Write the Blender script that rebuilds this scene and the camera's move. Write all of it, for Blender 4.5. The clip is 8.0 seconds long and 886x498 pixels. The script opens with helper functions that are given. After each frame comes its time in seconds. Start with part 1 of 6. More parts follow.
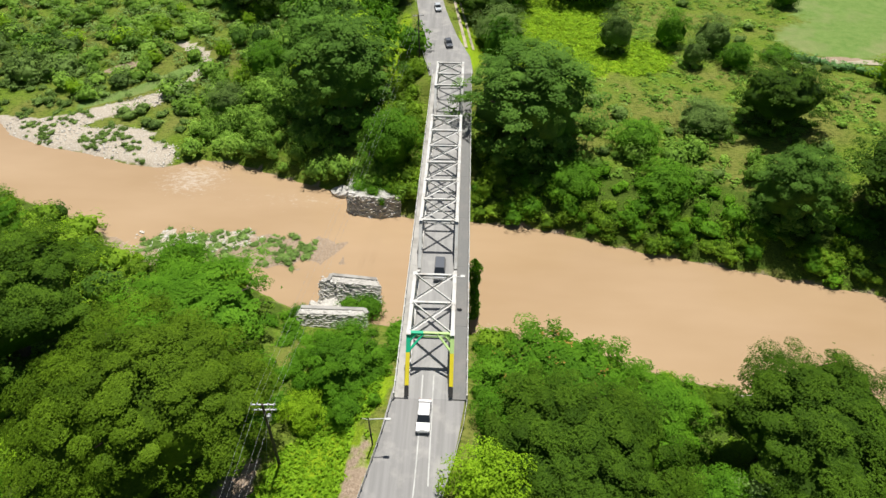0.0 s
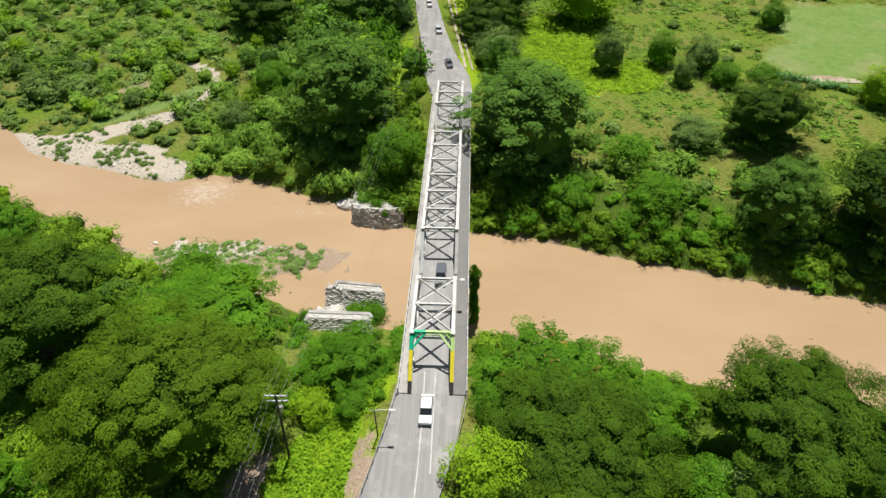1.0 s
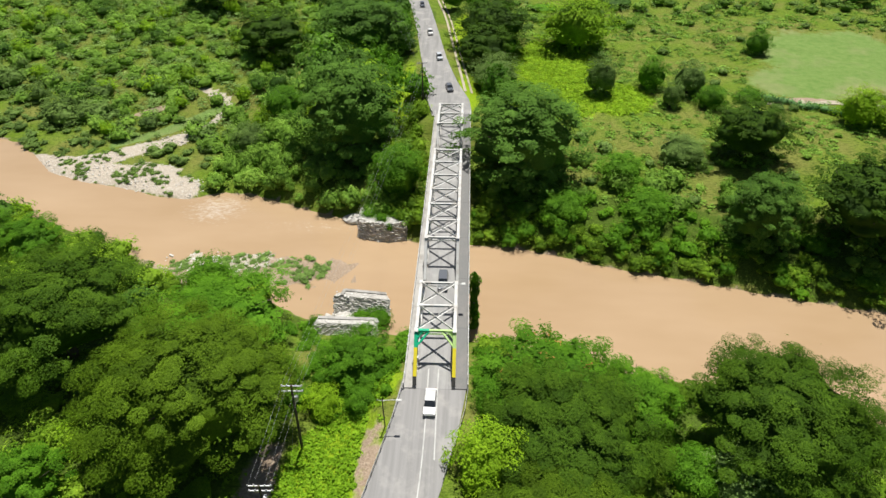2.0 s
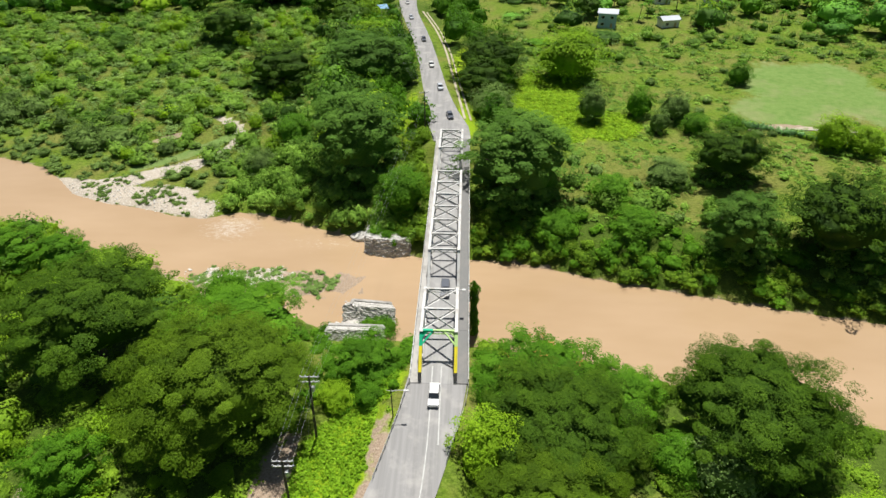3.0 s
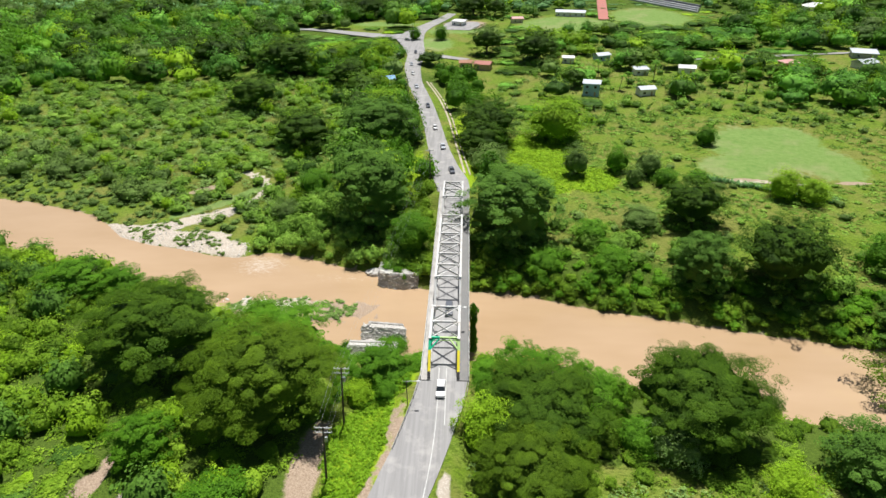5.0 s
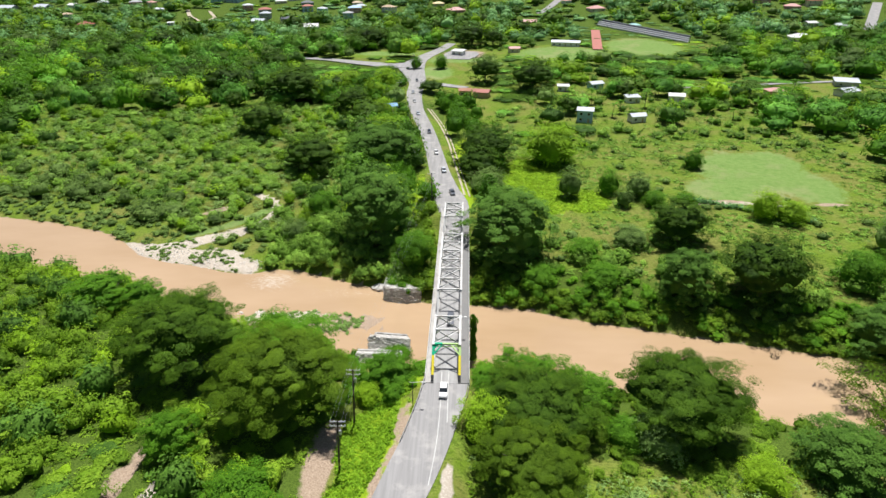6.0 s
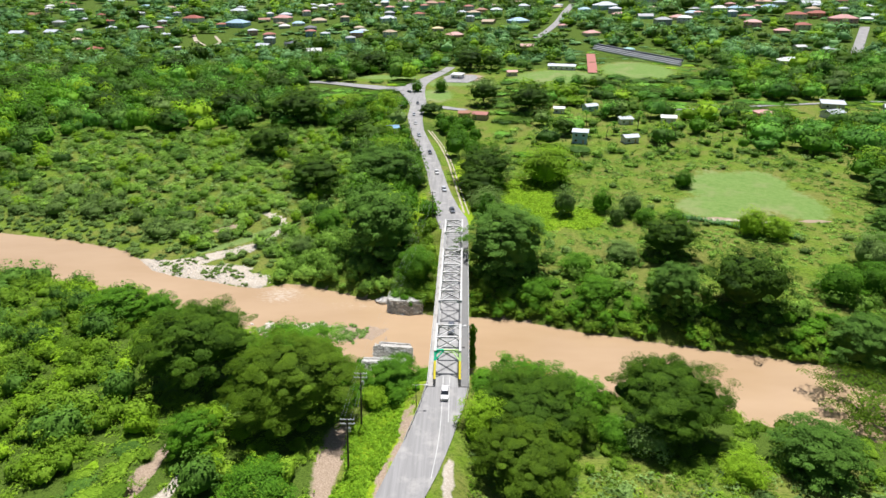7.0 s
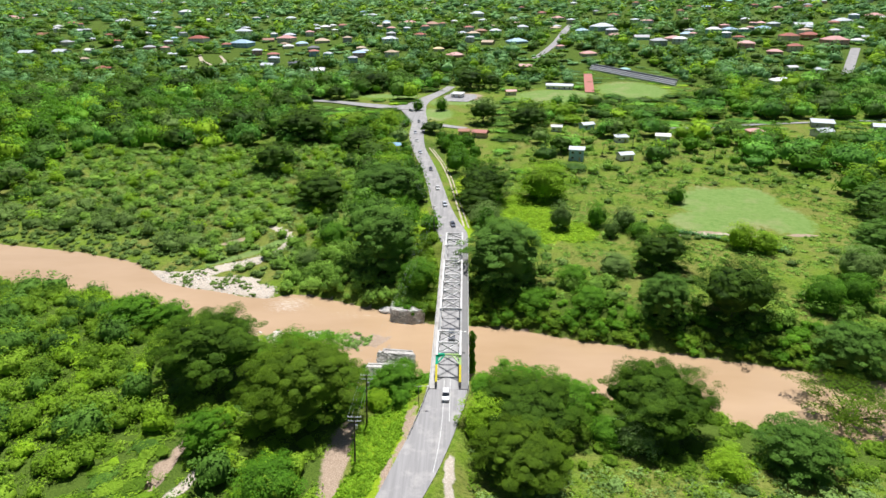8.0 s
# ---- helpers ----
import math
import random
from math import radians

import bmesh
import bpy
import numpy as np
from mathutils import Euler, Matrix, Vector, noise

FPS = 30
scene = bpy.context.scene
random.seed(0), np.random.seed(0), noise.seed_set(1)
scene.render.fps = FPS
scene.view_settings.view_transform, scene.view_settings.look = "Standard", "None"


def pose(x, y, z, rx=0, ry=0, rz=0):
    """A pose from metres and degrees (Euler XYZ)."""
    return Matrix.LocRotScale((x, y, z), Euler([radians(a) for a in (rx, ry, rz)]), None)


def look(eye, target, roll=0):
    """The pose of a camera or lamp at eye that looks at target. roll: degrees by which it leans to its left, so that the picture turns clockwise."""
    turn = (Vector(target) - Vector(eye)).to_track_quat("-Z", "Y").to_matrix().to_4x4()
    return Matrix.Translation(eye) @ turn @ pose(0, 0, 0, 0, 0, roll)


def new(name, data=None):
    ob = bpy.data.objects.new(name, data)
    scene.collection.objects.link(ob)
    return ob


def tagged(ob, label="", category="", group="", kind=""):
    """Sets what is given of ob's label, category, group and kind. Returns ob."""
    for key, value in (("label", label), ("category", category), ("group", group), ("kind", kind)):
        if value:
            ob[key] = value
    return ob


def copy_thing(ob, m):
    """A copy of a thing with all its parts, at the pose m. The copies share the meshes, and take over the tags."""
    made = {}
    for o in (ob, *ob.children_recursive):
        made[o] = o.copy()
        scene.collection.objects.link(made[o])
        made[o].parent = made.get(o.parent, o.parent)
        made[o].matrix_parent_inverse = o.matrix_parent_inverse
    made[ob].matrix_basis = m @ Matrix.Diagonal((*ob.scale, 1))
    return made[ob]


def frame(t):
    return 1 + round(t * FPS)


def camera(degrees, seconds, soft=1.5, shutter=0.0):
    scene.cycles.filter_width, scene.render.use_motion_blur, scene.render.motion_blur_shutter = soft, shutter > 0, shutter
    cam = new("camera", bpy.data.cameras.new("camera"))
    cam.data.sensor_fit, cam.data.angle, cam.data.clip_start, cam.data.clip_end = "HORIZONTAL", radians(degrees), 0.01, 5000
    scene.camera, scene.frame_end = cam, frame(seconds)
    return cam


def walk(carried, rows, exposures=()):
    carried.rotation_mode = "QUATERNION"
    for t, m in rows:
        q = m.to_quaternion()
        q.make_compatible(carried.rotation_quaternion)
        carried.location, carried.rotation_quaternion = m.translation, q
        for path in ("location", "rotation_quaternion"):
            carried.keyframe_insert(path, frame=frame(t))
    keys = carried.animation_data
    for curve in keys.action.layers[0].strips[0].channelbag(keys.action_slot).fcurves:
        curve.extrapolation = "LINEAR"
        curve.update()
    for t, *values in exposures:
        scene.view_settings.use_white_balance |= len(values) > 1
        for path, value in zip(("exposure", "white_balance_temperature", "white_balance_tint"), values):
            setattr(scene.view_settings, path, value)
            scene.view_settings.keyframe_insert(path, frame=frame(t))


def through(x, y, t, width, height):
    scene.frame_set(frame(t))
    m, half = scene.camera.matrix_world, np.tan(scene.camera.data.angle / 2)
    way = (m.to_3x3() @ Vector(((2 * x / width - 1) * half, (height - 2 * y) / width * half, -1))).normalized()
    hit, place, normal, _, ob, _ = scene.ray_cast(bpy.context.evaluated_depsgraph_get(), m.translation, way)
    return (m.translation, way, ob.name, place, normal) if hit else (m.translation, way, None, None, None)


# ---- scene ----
import itertools

# ---- the camera and its flight ----
cam = camera(74.3, 8.0)
PATH = [
    (0, (3.787, -47.684, 64.317), (3.721, -46.217, 62.96), -0.2),
    (0.5, (4.065, -50.027, 65.018), (3.994, -48.538, 63.684), -0.3),
    (1, (4.026, -52.837, 66.039), (3.955, -51.325, 64.733), -0.4),
    (1.5, (4.046, -56.025, 66.899), (3.973, -54.485, 65.624), -0.5),
    (3, (3.951, -68.834, 70.288), (3.877, -67.204, 69.132), -0.6),
    (3.5, (3.861, -74.394, 71.958), (3.787, -72.733, 70.847), -0.5),
    (4, (3.844, -80.069, 73.651), (3.769, -78.379, 72.584), -0.5),
    (4.5, (3.898, -85.65, 75.175), (3.822, -83.933, 74.152), -0.5),
    (6, (3.524, -101.613, 79.976), (3.451, -99.833, 79.067), -0.4),
    (6.5, (3.529, -106.379, 81.451), (3.455, -104.583, 80.574), -0.4),
    (7, (3.603, -110.653, 82.664), (3.53, -108.843, 81.816), -0.5),
    (7.5, (3.605, -114.747, 83.742), (3.532, -112.925, 82.921), -0.4),
    (8, (3.571, -118.673, 84.405), (3.498, -116.84, 83.611), -0.4),
]
walk(cam, [(t, look(eye, target, roll)) for t, eye, target, roll in PATH], [(0, -0.14, 6500, 10), (1.5, -0.12, 6480, 10), (3, -0.04, 6420, 10), (4.5, 0.04, 6330, 11), (6, 0.08, 6230, 12.5), (8, 0.11, 6120, 14)])

# ---- sky, sun, exposure ----
SUN_WAY = Vector((0.35, 1.78, 5.52)).normalized()
world = bpy.data.worlds.new("daylight")
scene.world = world
world.use_nodes = True
sky = world.node_tree.nodes.new("ShaderNodeTexSky")
sky.sky_type = "NISHITA"
sky.sun_disc = False
sky.sun_elevation = math.asin(SUN_WAY.z)
sky.sun_rotation = math.atan2(SUN_WAY.x, SUN_WAY.y)
backing = world.node_tree.nodes["Background"]
backing.inputs["Strength"].default_value = 0.045
world.node_tree.links.new(sky.outputs[0], backing.inputs["Color"])
sun_data = bpy.data.lights.new("sun", "SUN")
sun_data.energy = 5.7
sun_data.angle = radians(0.53)
sun_data.color = (1.0, 0.965, 0.9)
sun = new("sun", sun_data)
sun.matrix_world = look(SUN_WAY * 300, (0, 0, 0))


# ---- materials ----
def material(name, rough=0.8, spec=0.3, metal=0.0):
    m = bpy.data.materials.new(name)
    m.use_nodes = True
    b = m.node_tree.nodes["Principled BSDF"]
    b.inputs["Roughness"].default_value = rough
    b.inputs["Specular IOR Level"].default_value = spec
    b.inputs["Metallic"].default_value = metal
    return m, m.node_tree, b


def node(tree, kind, **values):
    n = tree.nodes.new(kind)
    for key, value in values.items():
        if key in n.inputs:
            n.inputs[key].default_value = value
    return n


def coords(tree, scale=(1, 1, 1)):
    g = tree.nodes.new("ShaderNodeNewGeometry")
    mp = tree.nodes.new("ShaderNodeMapping")
    mp.inputs["Scale"].default_value = scale
    tree.links.new(g.outputs["Position"], mp.inputs["Vector"])
    return mp.outputs["Vector"]


def noisy(tree, vec, scale, detail=4.0, rough=0.6):
    n = node(tree, "ShaderNodeTexNoise", Scale=scale, Detail=detail, Roughness=rough)
    tree.links.new(vec, n.inputs["Vector"])
    return n.outputs["Fac"]


def ramp(tree, fac, stops):
    r = tree.nodes.new("ShaderNodeValToRGB")
    while len(r.color_ramp.elements) < len(stops):
        r.color_ramp.elements.new(0.5)
    for e, (p, c) in zip(r.color_ramp.elements, stops):
        e.position, e.color = p, (*c, 1.0)
    tree.links.new(fac, r.inputs["Fac"])
    return r.outputs["Color"]


def mix(tree, fac, a, b, blend="MIX"):
    n = tree.nodes.new("ShaderNodeMix")
    n.data_type, n.blend_type = "RGBA", blend
    for sock, value in ((n.inputs[0], fac), (n.inputs[6], a), (n.inputs[7], b)):
        if isinstance(value, (int, float)):
            sock.default_value = value
        elif isinstance(value, tuple):
            sock.default_value = (*value, 1.0)
        else:
            tree.links.new(value, sock)
    return n.outputs[2]


def sums(tree, op, a, b):
    n = tree.nodes.new("ShaderNodeMath")
    n.operation = op
    for sock, value in zip(n.inputs, (a, b)):
        if isinstance(value, (int, float)):
            sock.default_value = value
        else:
            tree.links.new(value, sock)
    return n.outputs[0]


def attribute(tree, name):
    n = tree.nodes.new("ShaderNodeAttribute")
    n.attribute_name = name
    return n.outputs["Fac"]


def bump(tree, bsdf, height, strength=0.4, distance=0.05):
    n = node(tree, "ShaderNodeBump", Strength=strength, Distance=distance)
    tree.links.new(height, n.inputs["Height"])
    tree.links.new(n.outputs["Normal"], bsdf.inputs["Normal"])


def weathered(name, low, high, scale=2.0, rough=0.8, spec=0.3, metal=0.0, dirt=(0.2, 0.17, 0.13), dirt_amount=0.35, depth=0.02):
    """A surface between two tones, with larger stains of dirt and fine relief."""
    m, t, b = material(name, rough, spec, metal)
    v = coords(t)
    fine, big = noisy(t, v, scale * 6, 6.0), noisy(t, v, scale * 0.35, 5.0, 0.65)
    base = ramp(t, fine, [(0.3, low), (0.7, high)])
    stain = ramp(t, big, [(0.48, (0, 0, 0)), (0.72, (dirt_amount,) * 3)])
    t.links.new(mix(t, stain, base, dirt), b.inputs["Base Color"])
    bump(t, b, fine, 0.4, depth)
    return m


def foliage(name, dark, mid, light, through=0.18):
    """Leaves: the tone changes from leaf to leaf and from plant to plant, and crown cores are tinted darker as painted
    shade; light comes through.
    """
    m, t, b = material(name, 0.6, 0.1)
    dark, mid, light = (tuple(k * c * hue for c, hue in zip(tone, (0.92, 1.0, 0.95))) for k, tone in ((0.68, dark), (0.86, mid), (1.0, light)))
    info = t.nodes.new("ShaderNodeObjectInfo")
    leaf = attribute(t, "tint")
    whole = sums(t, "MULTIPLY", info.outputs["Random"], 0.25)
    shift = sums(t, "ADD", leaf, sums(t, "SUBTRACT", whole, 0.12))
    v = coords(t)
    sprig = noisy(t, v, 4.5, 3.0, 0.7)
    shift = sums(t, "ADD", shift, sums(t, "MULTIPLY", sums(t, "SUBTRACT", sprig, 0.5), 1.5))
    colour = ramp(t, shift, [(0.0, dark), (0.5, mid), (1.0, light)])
    patch = noisy(t, v, 0.35, 3.0)
    colour = mix(t, ramp(t, patch, [(0.35, (0, 0, 0)), (0.75, (0.35,) * 3)]), colour, light)
    t.links.new(colour, b.inputs["Base Color"])
    bump(t, b, sprig, 0.7, 0.16)
    glow = t.nodes.new("ShaderNodeBsdfTranslucent")
    t.links.new(mix(t, 0.5, colour, light), glow.inputs["Color"])
    both = t.nodes.new("ShaderNodeMixShader")
    both.inputs[0].default_value = through
    t.links.new(b.outputs[0], both.inputs[1])
    t.links.new(glow.outputs[0], both.inputs[2])
    t.links.new(both.outputs[0], t.nodes["Material Output"].inputs["Surface"])
    return m


M = {
    "rain": foliage("rain_tree_leaves", (0.026, 0.064, 0.004), (0.067, 0.14, 0.007), (0.14, 0.245, 0.014)),
    "rain_olive": foliage("rain_tree_olive_leaves", (0.044, 0.09, 0.004), (0.11, 0.192, 0.008), (0.2, 0.31, 0.016)),
    "green": foliage("green_leaves", (0.043, 0.135, 0.006), (0.105, 0.255, 0.011), (0.195, 0.4, 0.02)),
    "yellow": foliage("yellow_green_leaves", (0.13, 0.25, 0.008), (0.27, 0.45, 0.014), (0.42, 0.62, 0.026)),
    "olive": foliage("olive_leaves", (0.085, 0.15, 0.03), (0.175, 0.27, 0.055), (0.29, 0.41, 0.1)),
    "deep": foliage("deep_green_leaves", (0.042, 0.105, 0.014), (0.11, 0.225, 0.026), (0.2, 0.36, 0.048)),
    # extra blue: haze over the far hill put into the leaf colour
    "forest": foliage("hazy_forest_leaves", (0.058, 0.15, 0.042), (0.17, 0.345, 0.115), (0.33, 0.55, 0.2)),
    "wood": foliage("woodland_leaves", (0.045, 0.15, 0.02), (0.15, 0.38, 0.042), (0.35, 0.66, 0.085)),
    "scrub": foliage("scrub_leaves", (0.09, 0.19, 0.02), (0.205, 0.37, 0.04), (0.37, 0.55, 0.08)),
    "brush": foliage("brush_leaves", (0.08, 0.17, 0.009), (0.18, 0.32, 0.016), (0.33, 0.48, 0.034)),
    "pale": foliage("pale_leaves", (0.13, 0.22, 0.048), (0.24, 0.37, 0.085), (0.37, 0.51, 0.14)),
    "flame": foliage("flowers", (0.33, 0.15, 0.03), (0.42, 0.23, 0.05), (0.5, 0.32, 0.08)),
    "grass": foliage("lush_grass", (0.13, 0.27, 0.01), (0.22, 0.41, 0.015), (0.34, 0.53, 0.027)),
    "bark": weathered("bark", (0.07, 0.055, 0.04), (0.14, 0.11, 0.085), 3, 0.9),
    "white_paint": weathered("white_steel_paint", (0.58, 0.58, 0.55), (0.72, 0.72, 0.69), 1.5, 0.5, 0.4, 0.0, (0.3, 0.22, 0.15), 0.55, 0.004),
    "yellow_paint": weathered("yellow_steel_paint", (0.75, 0.62, 0.02), (0.85, 0.74, 0.04), 1.5, 0.5, 0.4, 0.0, (0.4, 0.3, 0.1), 0.2, 0.004),
    "green_paint": weathered("green_steel_paint", (0.0, 0.42, 0.2), (0.01, 0.5, 0.26), 1.5, 0.5, 0.4, 0.0, (0.1, 0.3, 0.2), 0.2, 0.004),
    "lime_paint": weathered("lime_steel_paint", (0.45, 0.68, 0.22), (0.55, 0.76, 0.3), 1.5, 0.5, 0.4, 0.0, (0.3, 0.4, 0.2), 0.2, 0.004),
    "black_paint": weathered("black_steel_paint", (0.03, 0.03, 0.03), (0.06, 0.06, 0.055), 1.5, 0.6, 0.3, 0.0, (0.12, 0.1, 0.08), 0.4, 0.004),
    "walk_pale": weathered("pale_concrete", (0.4, 0.385, 0.36), (0.5, 0.485, 0.455), 1.0, 0.85, 0.25, 0.0, (0.2, 0.185, 0.16), 0.75),
    "walk_dark": weathered("grey_concrete", (0.17, 0.17, 0.165), (0.24, 0.24, 0.23), 1.0, 0.85, 0.25, 0.0, (0.3, 0.27, 0.25), 0.5),
    "concrete": weathered("old_concrete", (0.28, 0.26, 0.23), (0.4, 0.38, 0.34), 1.0, 0.9, 0.2, 0.0, (0.12, 0.1, 0.08), 0.6),
    "road_paint": weathered("road_paint", (0.5, 0.5, 0.48), (0.65, 0.65, 0.62), 2.0, 0.7, 0.3, 0.0, (0.3, 0.29, 0.27), 0.7),
    "stone": weathered("masonry_stone", (0.55, 0.52, 0.47), (0.8, 0.77, 0.71), 1.5, 0.9, 0.2, 0.0, (0.3, 0.28, 0.24), 0.5, 0.04),
    "wood_pole": weathered("tarred_wood", (0.06, 0.05, 0.04), (0.12, 0.1, 0.08), 3.0, 0.9, 0.2),
    "grey_metal": weathered("galvanised_steel", (0.4, 0.41, 0.42), (0.55, 0.56, 0.57), 2.0, 0.45, 0.5, 0.6),
    "wire": weathered("aluminium_wire", (0.3, 0.3, 0.3), (0.4, 0.4, 0.4), 2.0, 0.5, 0.4, 0.3),
    "dirt_track": weathered("dirt_track", (0.42, 0.36, 0.27), (0.55, 0.48, 0.38), 1.0, 0.95, 0.1, 0.0, (0.2, 0.24, 0.08), 0.5),
    "red_track": weathered("red_clay_track", (0.4, 0.16, 0.13), (0.5, 0.22, 0.18), 0.6, 0.9, 0.2),
    "glass": material("window_glass", 0.08, 0.6)[0],
    "tyre": weathered("tyre_rubber", (0.02, 0.02, 0.02), (0.035, 0.035, 0.035), 4.0, 0.85, 0.2),
}
M["glass"].node_tree.nodes["Principled BSDF"].inputs["Base Color"].default_value = (0.025, 0.03, 0.035, 1)

def worn_lane(name, low, high, patch_tone):
    """Road surface: long wheel tracks, patches and grit."""
    m, t, b = material(name, 0.9, 0.2)
    grit = noisy(t, coords(t), 9.0, 6.0)
    tracks = noisy(t, coords(t, (1.1, 0.05, 1.0)), 1.0, 4.0)
    patches = noisy(t, coords(t), 0.25, 6.0, 0.65)
    base = mix(t, grit, low, high)
    base = mix(t, ramp(t, tracks, [(0.35, (0.55,) * 3), (0.62, (0, 0, 0))]), base, tuple(v * 0.72 for v in low))
    base = mix(t, ramp(t, patches, [(0.5, (0, 0, 0)), (0.68, (0.7,) * 3)]), base, patch_tone)
    t.links.new(base, b.inputs["Base Color"])
    bump(t, b, grit, 0.3, 0.015)
    return m


M["asphalt"] = worn_lane("asphalt", (0.29, 0.285, 0.275), (0.38, 0.37, 0.36), (0.46, 0.44, 0.41))
M["deck"] = worn_lane("deck_concrete", (0.32, 0.315, 0.305), (0.42, 0.415, 0.4), (0.46, 0.45, 0.43))

PAINTS = {
    "white": (0.8, 0.8, 0.78), "cream": (0.72, 0.66, 0.5), "pink": (0.66, 0.36, 0.32), "blue": (0.42, 0.6, 0.74), "teal": (0.35, 0.62, 0.58),
    "tan": (0.55, 0.42, 0.28), "grey": (0.45, 0.46, 0.47), "red": (0.42, 0.14, 0.1), "rust": (0.4, 0.2, 0.12), "silver": (0.62, 0.66, 0.7),
    "orange": (0.66, 0.33, 0.18), "dark": (0.13, 0.14, 0.16), "yellow": (0.75, 0.6, 0.3), "skyblue": (0.2, 0.42, 0.68),
}


def painted(colour, kind):
    """House paint, roofing or car lacquer in one of the colours, made once."""
    key = f"{kind}_{colour}"
    if key not in M:
        c = PAINTS[colour]
        if kind == "car":
            m, t, b = material(key, 0.25, 0.5)
            b.inputs["Base Color"].default_value = (*c, 1)
            b.inputs["Coat Weight"].default_value = 0.6
            M[key] = m
        else:
            M[key] = weathered(key, tuple(v * 0.86 for v in c), c, 0.5, 0.75 if kind == "wall" else 0.5, 0.3, 0.0, tuple(v * 0.5 for v in c), 0.4)
    return M[key]


def ground_material():
    m, t, b = material("land", 0.95, 0.1)
    v = coords(t)
    fine, mid, big = noisy(t, v, 3.0, 5.0), noisy(t, v, 0.45, 5.0), noisy(t, v, 0.06, 4.0)
    hummock = noisy(t, coords(t, (0.7, 1.5, 1.0)), 1.3, 4.0)
    pasture = ramp(t, fine, [(0.25, (0.085, 0.145, 0.015)), (0.5, (0.165, 0.245, 0.03)), (0.78, (0.27, 0.35, 0.06))])
    pasture = mix(t, ramp(t, mid, [(0.42, (0, 0, 0)), (0.6, (0.85,) * 3)]), pasture, mix(t, fine, (0.08, 0.15, 0.01), (0.21, 0.32, 0.025)))
    pasture = mix(t, ramp(t, big, [(0.44, (0, 0, 0)), (0.6, (0.72,) * 3)]), pasture, mix(t, fine, (0.17, 0.17, 0.035), (0.3, 0.28, 0.09)))
    pasture = mix(t, ramp(t, hummock, [(0.36, (0.65,) * 3), (0.52, (0, 0, 0))]), pasture, (0.06, 0.1, 0.012))
    lush = ramp(t, fine, [(0.25, (0.15, 0.25, 0.01)), (0.5, (0.25, 0.38, 0.015)), (0.8, (0.36, 0.49, 0.026))])
    lawn = ramp(t, mid, [(0.25, (0.14, 0.25, 0.055)), (0.75, (0.225, 0.32, 0.09))])
    lawn = mix(t, ramp(t, big, [(0.5, (0, 0, 0)), (0.68, (0.6,) * 3)]), lawn, (0.32, 0.31, 0.15))
    soil = ramp(t, fine, [(0.3, (0.3, 0.22, 0.15)), (0.7, (0.5, 0.39, 0.29))])
    stones = node(t, "ShaderNodeTexVoronoi", Scale=2.6)
    t.links.new(v, stones.inputs["Vector"])
    sand = mix(t, ramp(t, stones.outputs["Distance"], [(0.1, (0.7,) * 3), (0.5, (0.0,) * 3)]), (0.52, 0.45, 0.36), (0.72, 0.68, 0.6))
    floor = ramp(t, fine, [(0.3, (0.05, 0.085, 0.012)), (0.7, (0.12, 0.19, 0.025))])
    colour = pasture
    edge = sums(t, "MULTIPLY", sums(t, "SUBTRACT", mid, 0.5), 0.9)
    for name, tone in (("woods", floor), ("lush", lush), ("lawn", lawn), ("soil", soil), ("sand", sand)):
        near = sums(t, "ADD", attribute(t, name), edge)
        mask = ramp(t, near, [(0.4, (0, 0, 0)), (0.6, (1, 1, 1))])
        colour = mix(t, mask, colour, tone)
    t.links.new(colour, b.inputs["Base Color"])
    bump(t, b, sums(t, "ADD", fine, mid), 0.8, 0.35)
    return m


def water_material():
    m, t, b = material("muddy_water", 0.16, 0.5)
    v = coords(t, (0.35, 1.0, 1.0))
    swirl, ripple = noisy(t, v, 0.05, 4.0), noisy(t, v, 0.7, 4.0)
    colour = ramp(t, swirl, [(0.3, (0.43, 0.295, 0.168)), (0.7, (0.515, 0.365, 0.225))])
    foam_zone = attribute(t, "foam")
    streak = noisy(t, coords(t, (0.7, 1.3, 1.0)), 1.1, 9.0, 0.8)
    foam = ramp(t, sums(t, "ADD", sums(t, "MULTIPLY", foam_zone, 0.3), streak), [(0.7, (0, 0, 0)), (0.9, (0.6,) * 3)])
    t.links.new(mix(t, foam, colour, (0.72, 0.66, 0.58)), b.inputs["Base Color"])
    bump(t, b, sums(t, "ADD", ripple, sums(t, "MULTIPLY", streak, sums(t, "MULTIPLY", foam_zone, 3.0))), 0.12, 0.08)
    return m


def rubble_material():
    m, t, b = material("rubble_stone", 0.9, 0.2)
    geo = t.nodes.new("ShaderNodeNewGeometry")
    fine = noisy(t, coords(t), 6.0, 6.0)
    tone = ramp(t, geo.outputs["Random Per Island"], [(0.0, (0.46, 0.44, 0.4)), (0.5, (0.62, 0.6, 0.56)), (1.0, (0.78, 0.76, 0.72))])
    t.links.new(mix(t, ramp(t, fine, [(0.45, (0, 0, 0)), (0.75, (0.5,) * 3)]), tone, (0.3, 0.28, 0.23)), b.inputs["Base Color"])
    bump(t, b, fine, 0.6, 0.06)
    return m


M["rubble"] = rubble_material()
M["land"], M["water"] = ground_material(), water_material()


